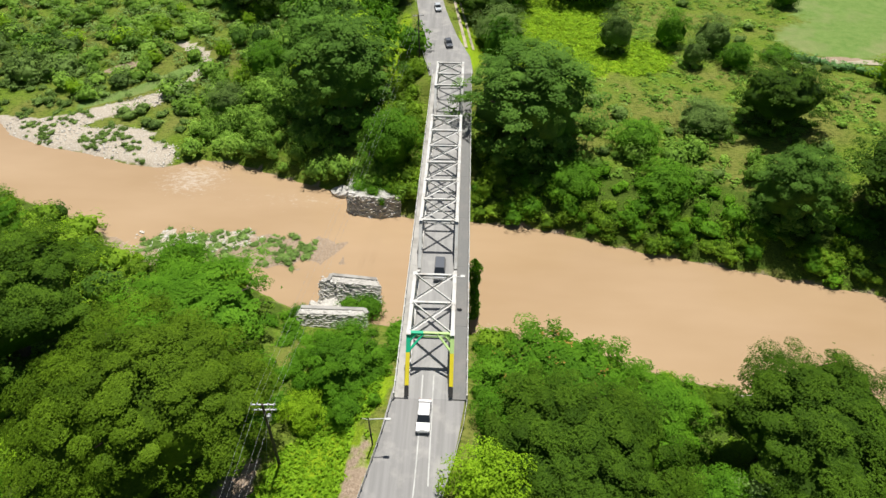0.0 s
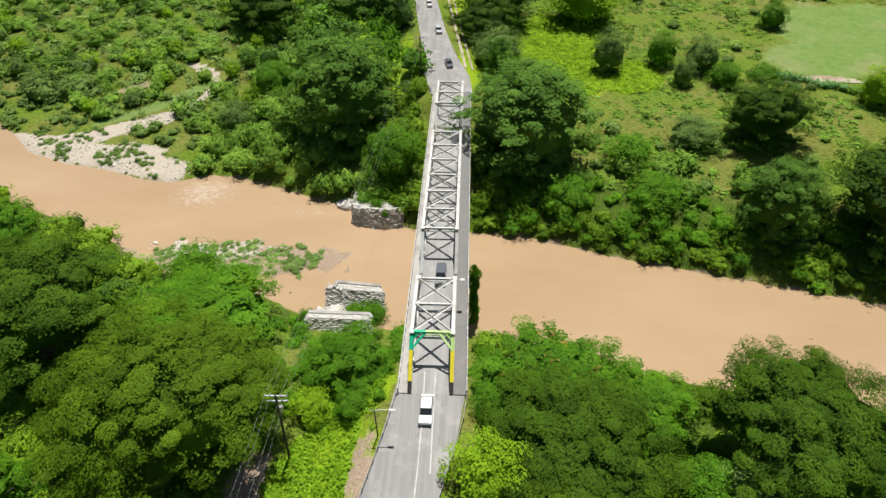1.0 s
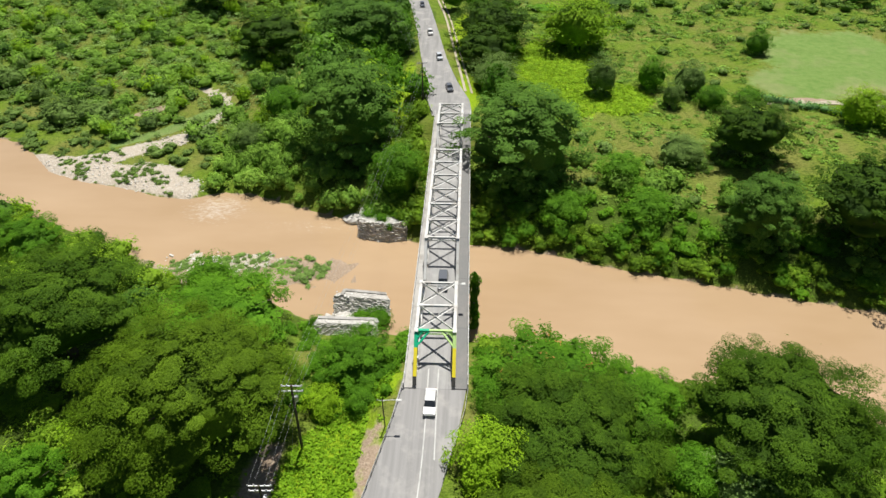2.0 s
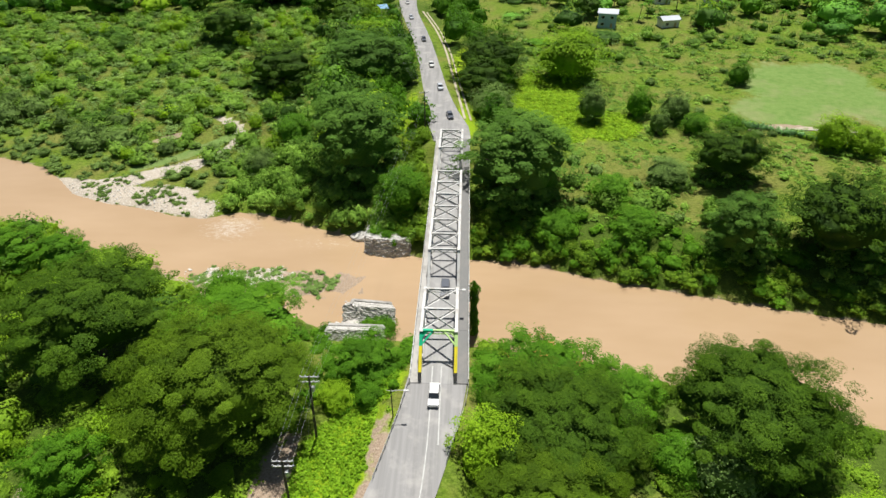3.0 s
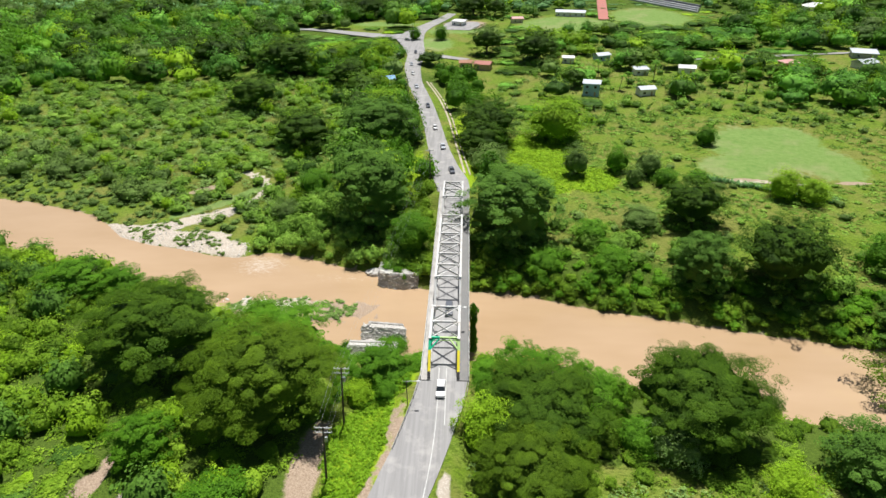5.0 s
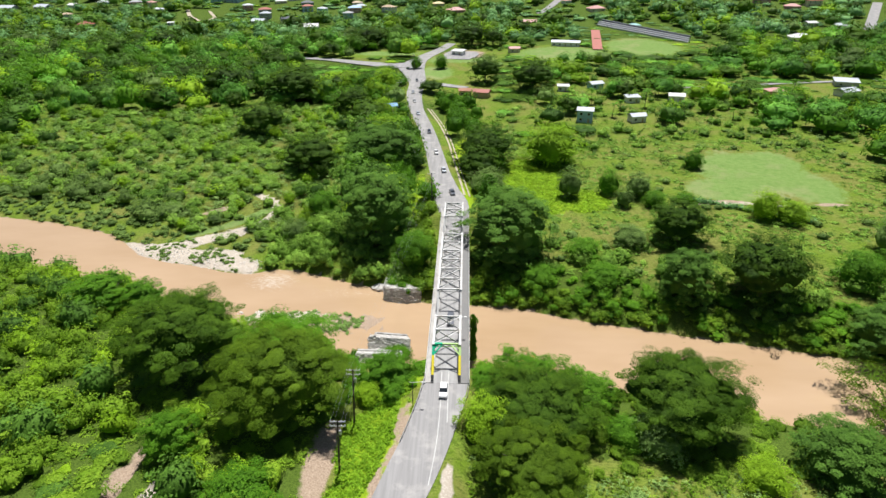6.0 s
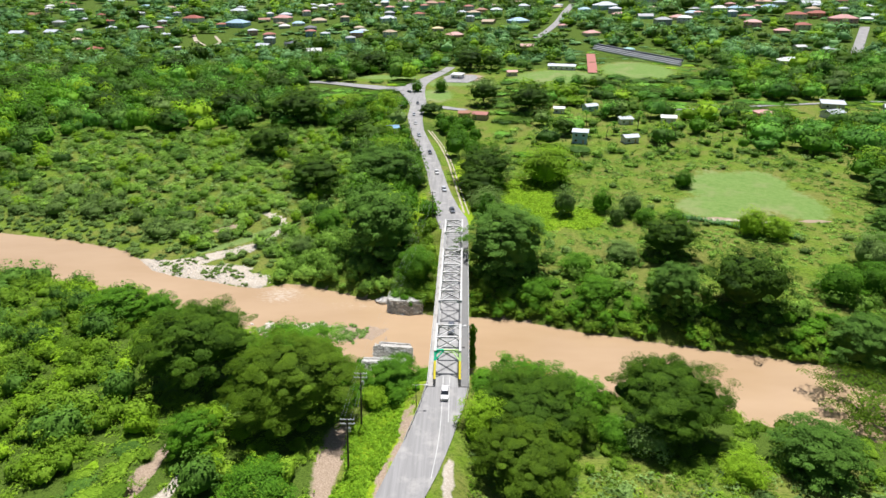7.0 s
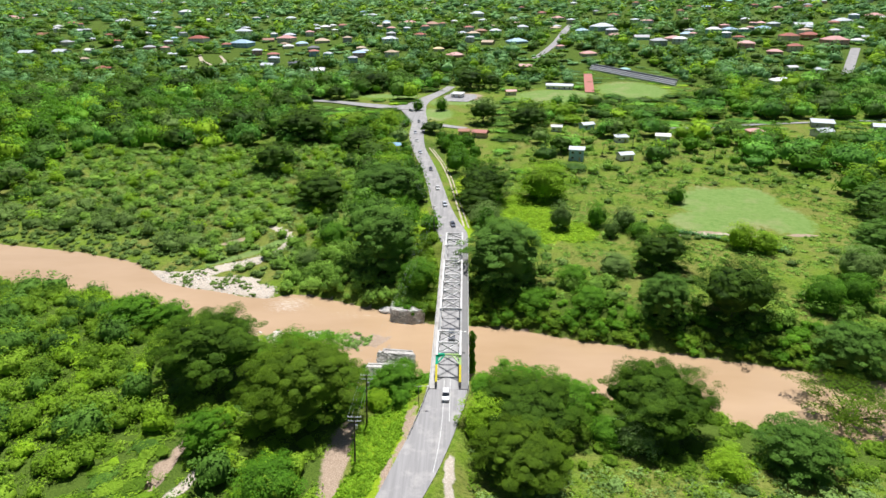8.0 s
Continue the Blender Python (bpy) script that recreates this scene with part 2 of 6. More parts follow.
# ---- mesh helpers ----
def quads(name, verts, faces, mat, parent=None, label="", smooth=False, layers=None):
    """A mesh object from arrays of points and faces of three or four corners."""
    verts, faces = np.asarray(verts, np.float32), np.asarray(faces, np.int32)
    me = bpy.data.meshes.new(name)
    me.vertices.add(len(verts))
    me.vertices.foreach_set("co", verts.ravel())
    me.loops.add(faces.size)
    me.loops.foreach_set("vertex_index", faces.ravel())
    me.polygons.add(len(faces))
    me.polygons.foreach_set("loop_start", np.arange(0, faces.size, faces.shape[1], dtype=np.int32))
    me.polygons.foreach_set("use_smooth", np.full(len(faces), smooth))
    for key, values in (layers or {}).items():
        me.attributes.new(key, "FLOAT", "POINT").data.foreach_set("value", np.asarray(values, np.float32))
    me.update(calc_edges=True)
    me.materials.append(mat)
    ob = new(name, me)
    if parent:
        ob.parent = parent
    if label:
        tagged(ob, label)
    return ob


def part(name, bm, mat, parent=None, label="", smooth=False):
    """Links a bmesh as one mesh object under a thing or a part."""
    me = bpy.data.meshes.new(name)
    bmesh.ops.recalc_face_normals(bm, faces=bm.faces)
    for f in bm.faces:
        f.smooth = smooth
    bm.to_mesh(me)
    bm.free()
    me.materials.append(mat)
    ob = new(name, me)
    if parent:
        ob.parent = parent
    if label:
        tagged(ob, label)
    return ob


def thing(name, label, category, m=None, group="", kind=""):
    ob = tagged(new(name), label, category, group, kind)
    if m is not None:
        ob.matrix_basis = m
    return ob


def box(bm, x0, x1, y0, y1, z0, z1, bevel=0.0):
    made = bmesh.ops.create_cube(bm, size=1.0, matrix=Matrix.LocRotScale(((x0 + x1) / 2, (y0 + y1) / 2, (z0 + z1) / 2), None, (x1 - x0, y1 - y0, z1 - z0)))
    if bevel:
        edges = {e for v in made["verts"] for e in v.link_edges}
        bmesh.ops.bevel(bm, geom=list(edges), offset=bevel, segments=1, affect="EDGES")
    return bm


def prism(bm, outline, a, b, up=(0, 0, 1)):
    """Sweeps an outline (across, up) from a to b."""
    a, b = Vector(a), Vector(b)
    way = (b - a).normalized()
    side = way.cross(Vector(up))
    side = side.normalized() if side.length > 1e-4 else Vector((1, 0, 0))
    top = side.cross(way)
    rings = [[bm.verts.new(p + side * u + top * w) for u, w in outline] for p in (a, b)]
    n = len(outline)
    for k in range(n):
        bm.faces.new((rings[0][k], rings[0][(k + 1) % n], rings[1][(k + 1) % n], rings[1][k]))
    bm.faces.new(rings[0][::-1])
    bm.faces.new(rings[1])
    return bm


def i_outline(w, h, flange=0.05, web=0.05):
    a, c, f, s = w / 2, h / 2, flange, web / 2
    return [(-a, -c), (a, -c), (a, -c + f), (s, -c + f), (s, c - f), (a, c - f), (a, c), (-a, c), (-a, c - f), (-s, c - f), (-s, -c + f), (-a, -c + f)]


def box_outline(w, h, cut=0.02):
    a, c = w / 2, h / 2
    return [(-a + cut, -c), (a - cut, -c), (a, -c + cut), (a, c - cut), (a - cut, c), (-a + cut, c), (-a, c - cut), (-a, -c + cut)]


def angle_outline(w, s=0.025):
    return [(-w / 2, 0), (w / 2, 0), (w / 2, s), (-w / 2 + s, s), (-w / 2 + s, w), (-w / 2, w)]


def round_outline(r, n=8):
    return [(r * math.cos(2 * math.pi * k / n), r * math.sin(2 * math.pi * k / n)) for k in range(n)]


def tube(bm, points, radii, n=7):
    """A tapered tube along points."""
    rings = []
    for k, (p, r) in enumerate(zip(points, radii)):
        p = Vector(p)
        way = (Vector(points[min(k + 1, len(points) - 1)]) - Vector(points[max(k - 1, 0)])).normalized()
        side = way.cross(Vector((0.3, 1, 0.1))).normalized()
        top = side.cross(way)
        rings.append([bm.verts.new(p + (side * math.cos(a) + top * math.sin(a)) * r) for a in (2 * math.pi * i / n for i in range(n))])
    for lo, hi in zip(rings, rings[1:]):
        for i in range(n):
            bm.faces.new((lo[i], lo[(i + 1) % n], hi[(i + 1) % n], hi[i]))
    bm.faces.new(rings[0][::-1])
    bm.faces.new(rings[-1])
    return bm


# ---- the land ----
NB_X=[-2500,-600,-196,-154,-126.5,-118,-113,-108.7,-97,-87,-76,-66,-58,-49,-27,-8,6,18,35,51,71,96,118,200,600,2500]
NB_Y=[500,190,105.6,97.6,87.7,80.5,76,72,67.3,65.2,61.5,59.6,63.2,62.5,54,44.5,44,42.5,37,33,28,22.6,17,2,-60,-350]
SB_X=[-2500,-600,-175,-130,-100,-75,-60,-46,-37,-24.5,-8,7,13,37,46,73,86,120,200,600,2500]
SB_Y=[455,150,68,61,52,42,33,29,26,19,16.5,15.5,15,8,6,-1.5,-4,-12,-30,-100,-390]
RD_Y=[-400,-120,-60,-38,-30,-21,-12,-6,90,104,131,147,182,222,262,304,330]
RD_X=[-190,-45,-15.5,-7.7,-5.2,-2.6,-0.7,0,-0.6,-3.6,-8.5,-10.4,-16,-24.3,-28.8,-27,-33]
def sm(x,a,b):
    t=np.clip((x-a)/(b-a),0,1); return t*t*(3-2*t)
def ground(x,y):
    x=np.asarray(x,float); y=np.asarray(y,float)
    dn=y-np.interp(x,NB_X,NB_Y); ds=np.interp(x,SB_X,SB_Y)-y
    right=np.interp(dn,[-6,0,2.5,8,20,45,100,200,290,400,500,640,940,1340,1840,2800,4500],[-16,-13.3,-11.5,-8.5,-6,-3.5,-2.5,0,3,8,14,31,47,66,76,88,110])
    left=np.interp(dn,[-6,0,3,24,36,50,110,200,290,400,500,640,940,1340,1840,2800,4500],[-16,-13.3,-12.4,-11.6,-10,-8,-4,0,3,8,14,31,47,66,76,88,110])
    w=sm(x,-60,-40)
    north=left*(1-w)+right*w
    south=np.interp(ds,[-6,0,3,10,22,45,100,400,3000],[-16,-13.3,-11.5,-8.5,-5.5,-3.6,-3,-2,10])
    z=np.where(dn>-6,north,np.where(ds>-6,south,-16.0))
    # spit of gravel on the near side
    z=np.maximum(z,-12.55-0.012*((x+42)**2/13+(y-34)**2*1.3)+0.3*np.sin(0.8*x+1.5*np.sin(0.9*y))*np.sin(1.0*y+0.4*x))
    # road bank
    rd=np.abs(x-np.interp(y,RD_Y,RD_X))
    k=(1-sm(rd,5.5,13))*np.where(y<20,1-sm(y,-5,4),sm(y,75.5,82.0))*(1-sm(y,330,360))
    zr=np.interp(y,[-400,-10,100,200,260,330],[-0.2,-0.2,-0.2,0.6,1.8,3.5])
    # eroded gully south-west of the bridge
    gd=np.abs(x-np.interp(y,[-48,-34,-27,-20,-14],[-63,-58.5,-57.5,-56.5,-55]))
    z=z-1.7*np.exp(-(gd/1.5)**2)*sm(y,-50,-38)*(1-sm(y,-21,-14))
    return z*(1-k)+zr*k


GREENS = {
    "lush": [(-12.5, -20, 7.5, 12), (-14, -40, 7, 14), (31, 118, 15, 28), (46, 102, 11, 10), (-14, 103, 3, 18), (5, 108, 3.5, 22), (20, 95, 6, 8), (2, 150, 4, 26), (-12, -2, 7, 8)],
    "lawn": [(121, 132, 21, 25), (104, 113, 15, 12), (136, 118, 12, 19), (136, 144, 10, 14), (148, 410, 30, 36), (-18, 325, 12, 22), (80, 385, 36, 30), (0, 372, 30, 14), (-60, 395, 26, 9)],
    "soil": [(-22.7, -25, 2.6, 14), (-8.0, -18, 1.2, 9), (-40, 34.5, 26, 8), (97, 101, 10, 2), (136, 99, 6, 1.6), (2, 389, 18, 13)],
    "sand": [(-50, 37, 12, 4), (-58, 40, 8, 5), (1.0, -34, 1.0, 7), (50, 3, 6, 2), (-22.5, 51.5, 2.6, 2.6)],
}


STROKES = {
    "sand": [((-53, -38), (-49, -29), 1.2), ((-119, 80), (-105, 77), 2.6), ((-105, 77), (-96, 79), 3.0), ((-96, 79), (-88, 84), 3.4), ((-88, 84), (-78, 89.5), 3.0), ((-110, 74.5), (-97, 71), 3.2), ((-97, 71), (-84, 69), 3.0), ((-84, 69), (-68, 65), 4.0),
             ((-84, 75), (-74, 72), 2.4), ((-101, 75), (-84, 72), 3.0), ((-80, 71), (-67, 64), 3.4), ((-77, 90.5), (-72, 96.6), 1.0), ((-72, 96.6), (-68.8, 104.2), 1.1), ((-68.8, 104.2), (-72, 110.5), 1.4), ((-72, 110.5), (-81, 117), 1.6)],
    "soil": [((-61, -42), (-58.5, -34), 2.0), ((-58.5, -34), (-57.5, -27), 1.8), ((-57.5, -27), (-56.5, -20), 1.2), ((-9.4, -24), (-12.4, -44), 0.9), ((-96, 103), (-88, 107), 1.6)],
    "lawn": [((-72, 104), (-83, 94.5), 2.2), ((-83, 94.5), (-97, 86.5), 1.8)],
    "lush": [],
}


def cover(x, y, name):
    """How much of a kind of cover lies at a place, 0 to 1, from soft-edged ovals."""
    out = np.zeros_like(x)
    for cx, cy, rx, ry in GREENS[name]:
        out = np.maximum(out, 1.5 - np.hypot((x - cx) / rx, (y - cy) / ry))
    for (ax, ay), (bx, by), w in STROKES[name]:
        u = np.clip(((x - ax) * (bx - ax) + (y - ay) * (by - ay)) / ((bx - ax) ** 2 + (by - ay) ** 2), 0, 1)
        out = np.maximum(out, 1.5 - np.hypot(x - ax - u * (bx - ax), y - ay - u * (by - ay)) / w)
    return np.clip(out, 0, 1)


def woods(x, y):
    """Where trees or scrub stand close: the forest floor."""
    dn = y - np.interp(x, NB_X, NB_Y)
    ds = np.interp(x, SB_X, SB_Y) - y
    north_west = (0.6 + 0.4 * lumps(x, y, 30.0)) * sm(dn, 0, 8) * (1 - sm(x, -9, -5)) * (1 - sm(y, 900, 1100))
    north_west = north_west * np.where((x < -42) & (x > -235) & (y < 235), 0.4, 1.0)
    far_east = np.maximum(0.35 * sm(x, 30, 60) * sm(y, 165, 185) * (1 + sm(y, 250, 330)), 1.2 * sm(y, 425, 450))
    bank = (1 - sm(dn, 14, 22)) * sm(dn, 0, 2) * sm(x, 4, 8)
    south_west = sm(ds, -1, 3) * (1 - sm(x + 5 * lumps(x, y, 9.0), -30, -19))
    south_east = sm(ds, -1, 3) * sm(x, 4, 9) * sm(y, -24, -18)
    return np.clip(np.maximum.reduce([north_west * 0.85, far_east * np.where(y > 425, 0.85, 0.6), bank, south_west, south_east]), 0, 1)


def spread(low, high, near_low, near_high, step, growth):
    """Grid lines, close within the near stretch and ever wider beyond it."""
    mid = list(np.arange(near_low, near_high + step, step))
    down, up, s = [near_low], [mid[-1]], step
    while down[-1] > low:
        s *= growth
        down.append(down[-1] - s)
    s = step
    while up[-1] < high:
        s *= growth
        up.append(up[-1] + s)
    return np.array(down[:0:-1] + mid + up[1:])


def lumps(x, y, size, seed=0.0):
    """Gentle unevenness from a few crossed waves."""
    a, b = x / size + seed, y / size - seed
    return (np.sin(a * 1.7 + 1.3 * np.sin(b * 1.1)) + np.sin(b * 2.3 + 1.7 * np.sin(a * 0.7 + 2)) + np.sin((a + b) * 3.1 + np.sin(a * 2.9))) / 3


def make_ground():
    xs, ys = spread(-4600, 4600, -125, 145, 2.0, 1.07), spread(-1500, 4800, -55, 140, 2.0, 1.055)
    gx, gy = np.meshgrid(xs, ys)
    x, y = gx.ravel(), gy.ravel()
    z = ground(x, y)
    road = np.abs(x - np.interp(y, RD_Y, RD_X))
    free = sm(road, 6.5, 11) + (y > 335)
    z = z + np.clip(free, 0, 1) * (0.22 * lumps(x, y, 5.0) + 0.1 * lumps(x, y, 1.9, 3.0)) * (z > -12.9)
    n, rows = len(xs), len(ys)
    i = (np.arange(rows - 1)[:, None] * n + np.arange(n - 1)).ravel()
    layers = {k: cover(x, y, k) for k in GREENS}
    layers["woods"] = woods(x, y) * (1 - np.maximum(layers["lush"], layers["lawn"]))
    layers["soil"] = np.maximum(layers["soil"], 0.75 * sm(-z, 12.6, 13.2))
    ob = quads("ground", np.stack([x, y, z], 1), np.stack([i, i + 1, i + n + 1, i + n], 1), M["land"], None, "", True, layers)
    tagged(ob, "green valley land with pasture, woods and gravel banks", "ground", "", "structure")


def make_water():
    xs, ys = spread(-2400, 2400, -130, 140, 2.5, 1.1), spread(-380, 520, -20, 115, 2.0, 1.1)
    gx, gy = np.meshgrid(xs, ys)
    x, y = gx.ravel(), gy.ravel()
    n, rows = len(xs), len(ys)
    i = (np.arange(rows - 1)[:, None] * n + np.arange(n - 1)).ravel()
    inside = (y > np.interp(x, SB_X, SB_Y) - 12) & (y < np.interp(x, NB_X, NB_Y) + 12)
    f = np.stack([i, i + 1, i + n + 1, i + n], 1)
    f = f[inside[f].any(1)]
    foam = np.maximum(np.exp(-(((x + 57) / 10) ** 2 + ((y - 57) / 8) ** 2)), 0.6 * np.exp(-(((x + 30) / 25) ** 2 + ((y - 50) / 5) ** 2)))
    foam = np.maximum(foam, 0.9 * np.exp(-(((x - 9) / 4) ** 2 + ((y - 16) / 2) ** 2)))
    foam = np.maximum(foam, 0.5 * np.exp(-(((x + 16) / 5) ** 2 + ((y - 43.5) / 1.2) ** 2)))
    used, back = np.unique(f, return_inverse=True)
    pts = np.stack([x, y, np.full_like(x, -13.0)], 1)[used]
    ob = quads("water", pts, back.reshape(f.shape), M["water"], None, "", True, {"foam": foam[used]})
    tagged(ob, "muddy tan river in flood with small ripples", "river", "", "structure")


make_ground()
make_water()


def ribbon(name, line, widths, mat, label, category, lift=0.06, thick=0.25, height=None):
    """A road along a line of (x, y), laid on the land."""
    pts = np.array(line, float)
    seg = np.r_[0, np.cumsum(np.hypot(*np.diff(pts, axis=0).T))]
    s = np.arange(0, seg[-1], 3.0)
    x, y, w = np.interp(s, seg, pts[:, 0]), np.interp(s, seg, pts[:, 1]), np.interp(s, seg, widths) / 2
    for _ in range(6):
        x[1:-1], y[1:-1] = (x[:-2] + x[2:]) / 2, (y[:-2] + y[2:]) / 2
    dx, dy = np.gradient(x), np.gradient(y)
    k = np.hypot(dx, dy)
    nx, ny = dy / k, -dx / k
    rows = []
    for o in (-1, -1, -0.5, 0, 0.5, 1, 1):
        px, py = x + nx * w * o, y + ny * w * o
        rows.append([px, py, ground(px, py) if height is None else np.full_like(px, height)])
    p = np.array(rows)
    z = p[:, 2].max(0)
    for _ in range(4):
        z[1:-1] = (z[:-2] + z[1:-1] + z[2:]) / 3
    p[:, 2] = z + lift
    p[0, 2] -= thick
    p[-1, 2] -= thick
    n = len(x)
    verts = p.transpose(0, 2, 1).reshape(-1, 3)
    i = (np.arange(6)[:, None] * n + np.arange(n - 1)).ravel()
    ob = quads(name, verts, np.stack([i, i + 1, i + n + 1, i + n], 1), mat, None, "", False)
    return tagged(ob, label, category, "", "structure")


SOUTH_ROAD = [(0.22, -3.2), (0.1, -6.5), (-0.55, -12), (-2.6, -21), (-5.2, -30), (-7.7, -38), (-15.5, -60), (-45, -120), (-190, -400)]
NORTH_ROAD = [(0, 83.4), (-0.8, 92), (-3.4, 104), (-7.0, 124), (-10.4, 150), (-16, 185), (-24.3, 224), (-28.6, 260), (-28, 290), (-33, 318), (-38, 345), (-35, 368), (-29, 385), (-21, 402), (-14, 420), (-9, 438)]
ribbon("road", SOUTH_ROAD, [9.1, 9.5, 9.4, 9.0, 9.0, 8.2, 8, 8, 8], M["asphalt"], "worn grey asphalt road up to the bridge", "road", 0.2, 0.25, -0.2)
ribbon("road", NORTH_ROAD, [10.5, 11.5, 9.0, 8.0, 7.4, 7.4, 7.8, 9.5, 11, 15, 20, 15, 12, 10, 9, 8], M["asphalt"], "worn grey asphalt road leading to the town", "road", 0.2)
ribbon("road", [(-150, 392), (-110, 377), (-89, 366), (-70, 356), (-50, 350), (-36, 350)], [9, 9, 11, 14, 19, 22], M["asphalt"], "asphalt side road joining at a junction", "road", 0.25)
ribbon("road", [(132, 277), (169, 279), (206, 288), (246, 292), (330, 300)], [4.5, 4.5, 4.5, 4.5, 4.5], M["asphalt"], "narrow lane among trees", "road", 0.25)
ribbon("road", [(80, 570), (96, 603), (116, 655), (144, 775), (164, 850)], [7, 8, 9, 10, 10], M["asphalt"], "pale town road climbing the hill", "road", 0.3)
ribbon("road", [(360, 466), (375, 486), (404, 532), (437, 584)], [8, 9, 9, 9], M["asphalt"], "pale town road climbing the hill", "road", 0.3)
ribbon("road", [(-380, 720), (-345, 670), (-318, 615), (-288, 575), (-284, 605), (-309, 650)], [4, 4, 5, 5, 4, 3], M["dirt_track"], "pale bend of an unpaved town road", "road", 0.3)
for shift, wide in ((0.0, 0.75), (1.9, 0.6)):
    line = [(x + shift, y) for x, y in ((3.4, 99), (1.2, 118), (-1.4, 140), (-4.6, 168), (-10.5, 200), (-18.5, 228))]
    ribbon("pavement", line, [wide] * 6, M["dirt_track"], "narrow pale footpath beside the road", "path", 0.1)
ribbon("pavement", [(-14, 290), (-6, 284), (6, 280)], [8, 7, 5], M["asphalt"], "small paved yard beside the road", "yard", 0.25)
ribbon("road", [(88, 99), (97, 101), (110, 100), (122, 97)], [1.5, 3, 2.5, 1], M["dirt_track"], "bare dirt strip along a pasture", "path", 0.08)
ribbon("pavement", [(-4, 370), (-2, 380), (0, 392), (2, 402)], [18, 26, 28, 18], M["asphalt"], "pale grey parking ground beside the road", "yard", 0.3)
ribbon("running_track", [(110 + 2.0 * k, 400 + 12.3 * k) for k in range(8)], [8] * 8, M["red_track"], "red clay strip beside a sports field", "track", 0.7)


def lane_line(line):
    ribbon("road_marking", line, [0.16] * len(line), M["road_paint"], "worn white lane line on asphalt", "road marking", 0.032, 0.04, 0.0)


lane_line([(-0.95, -2.6), (-0.85, -12), (-0.75, -19), (-0.85, -25), (-2.2, -33)])
lane_line([(0.5, -2.6), (0.55, -12), (0.65, -19)])


# ---- the bridge ----
HALF, TOP = 2.82, 5.35
SPANS = [(-6.1, [0.0, 5.27, 10.53], 16.4), (17.0, [22.6 + 5.303 * k for k in range(7)], 60.0), (61.7, [67.35, 72.65, 77.95], 83.5)]


def member(name, parent, outline, a, b, mat, label="", up=(0, 0, 1)):
    return part(name, prism(bmesh.new(), outline, a, b, up), mat, parent, label)


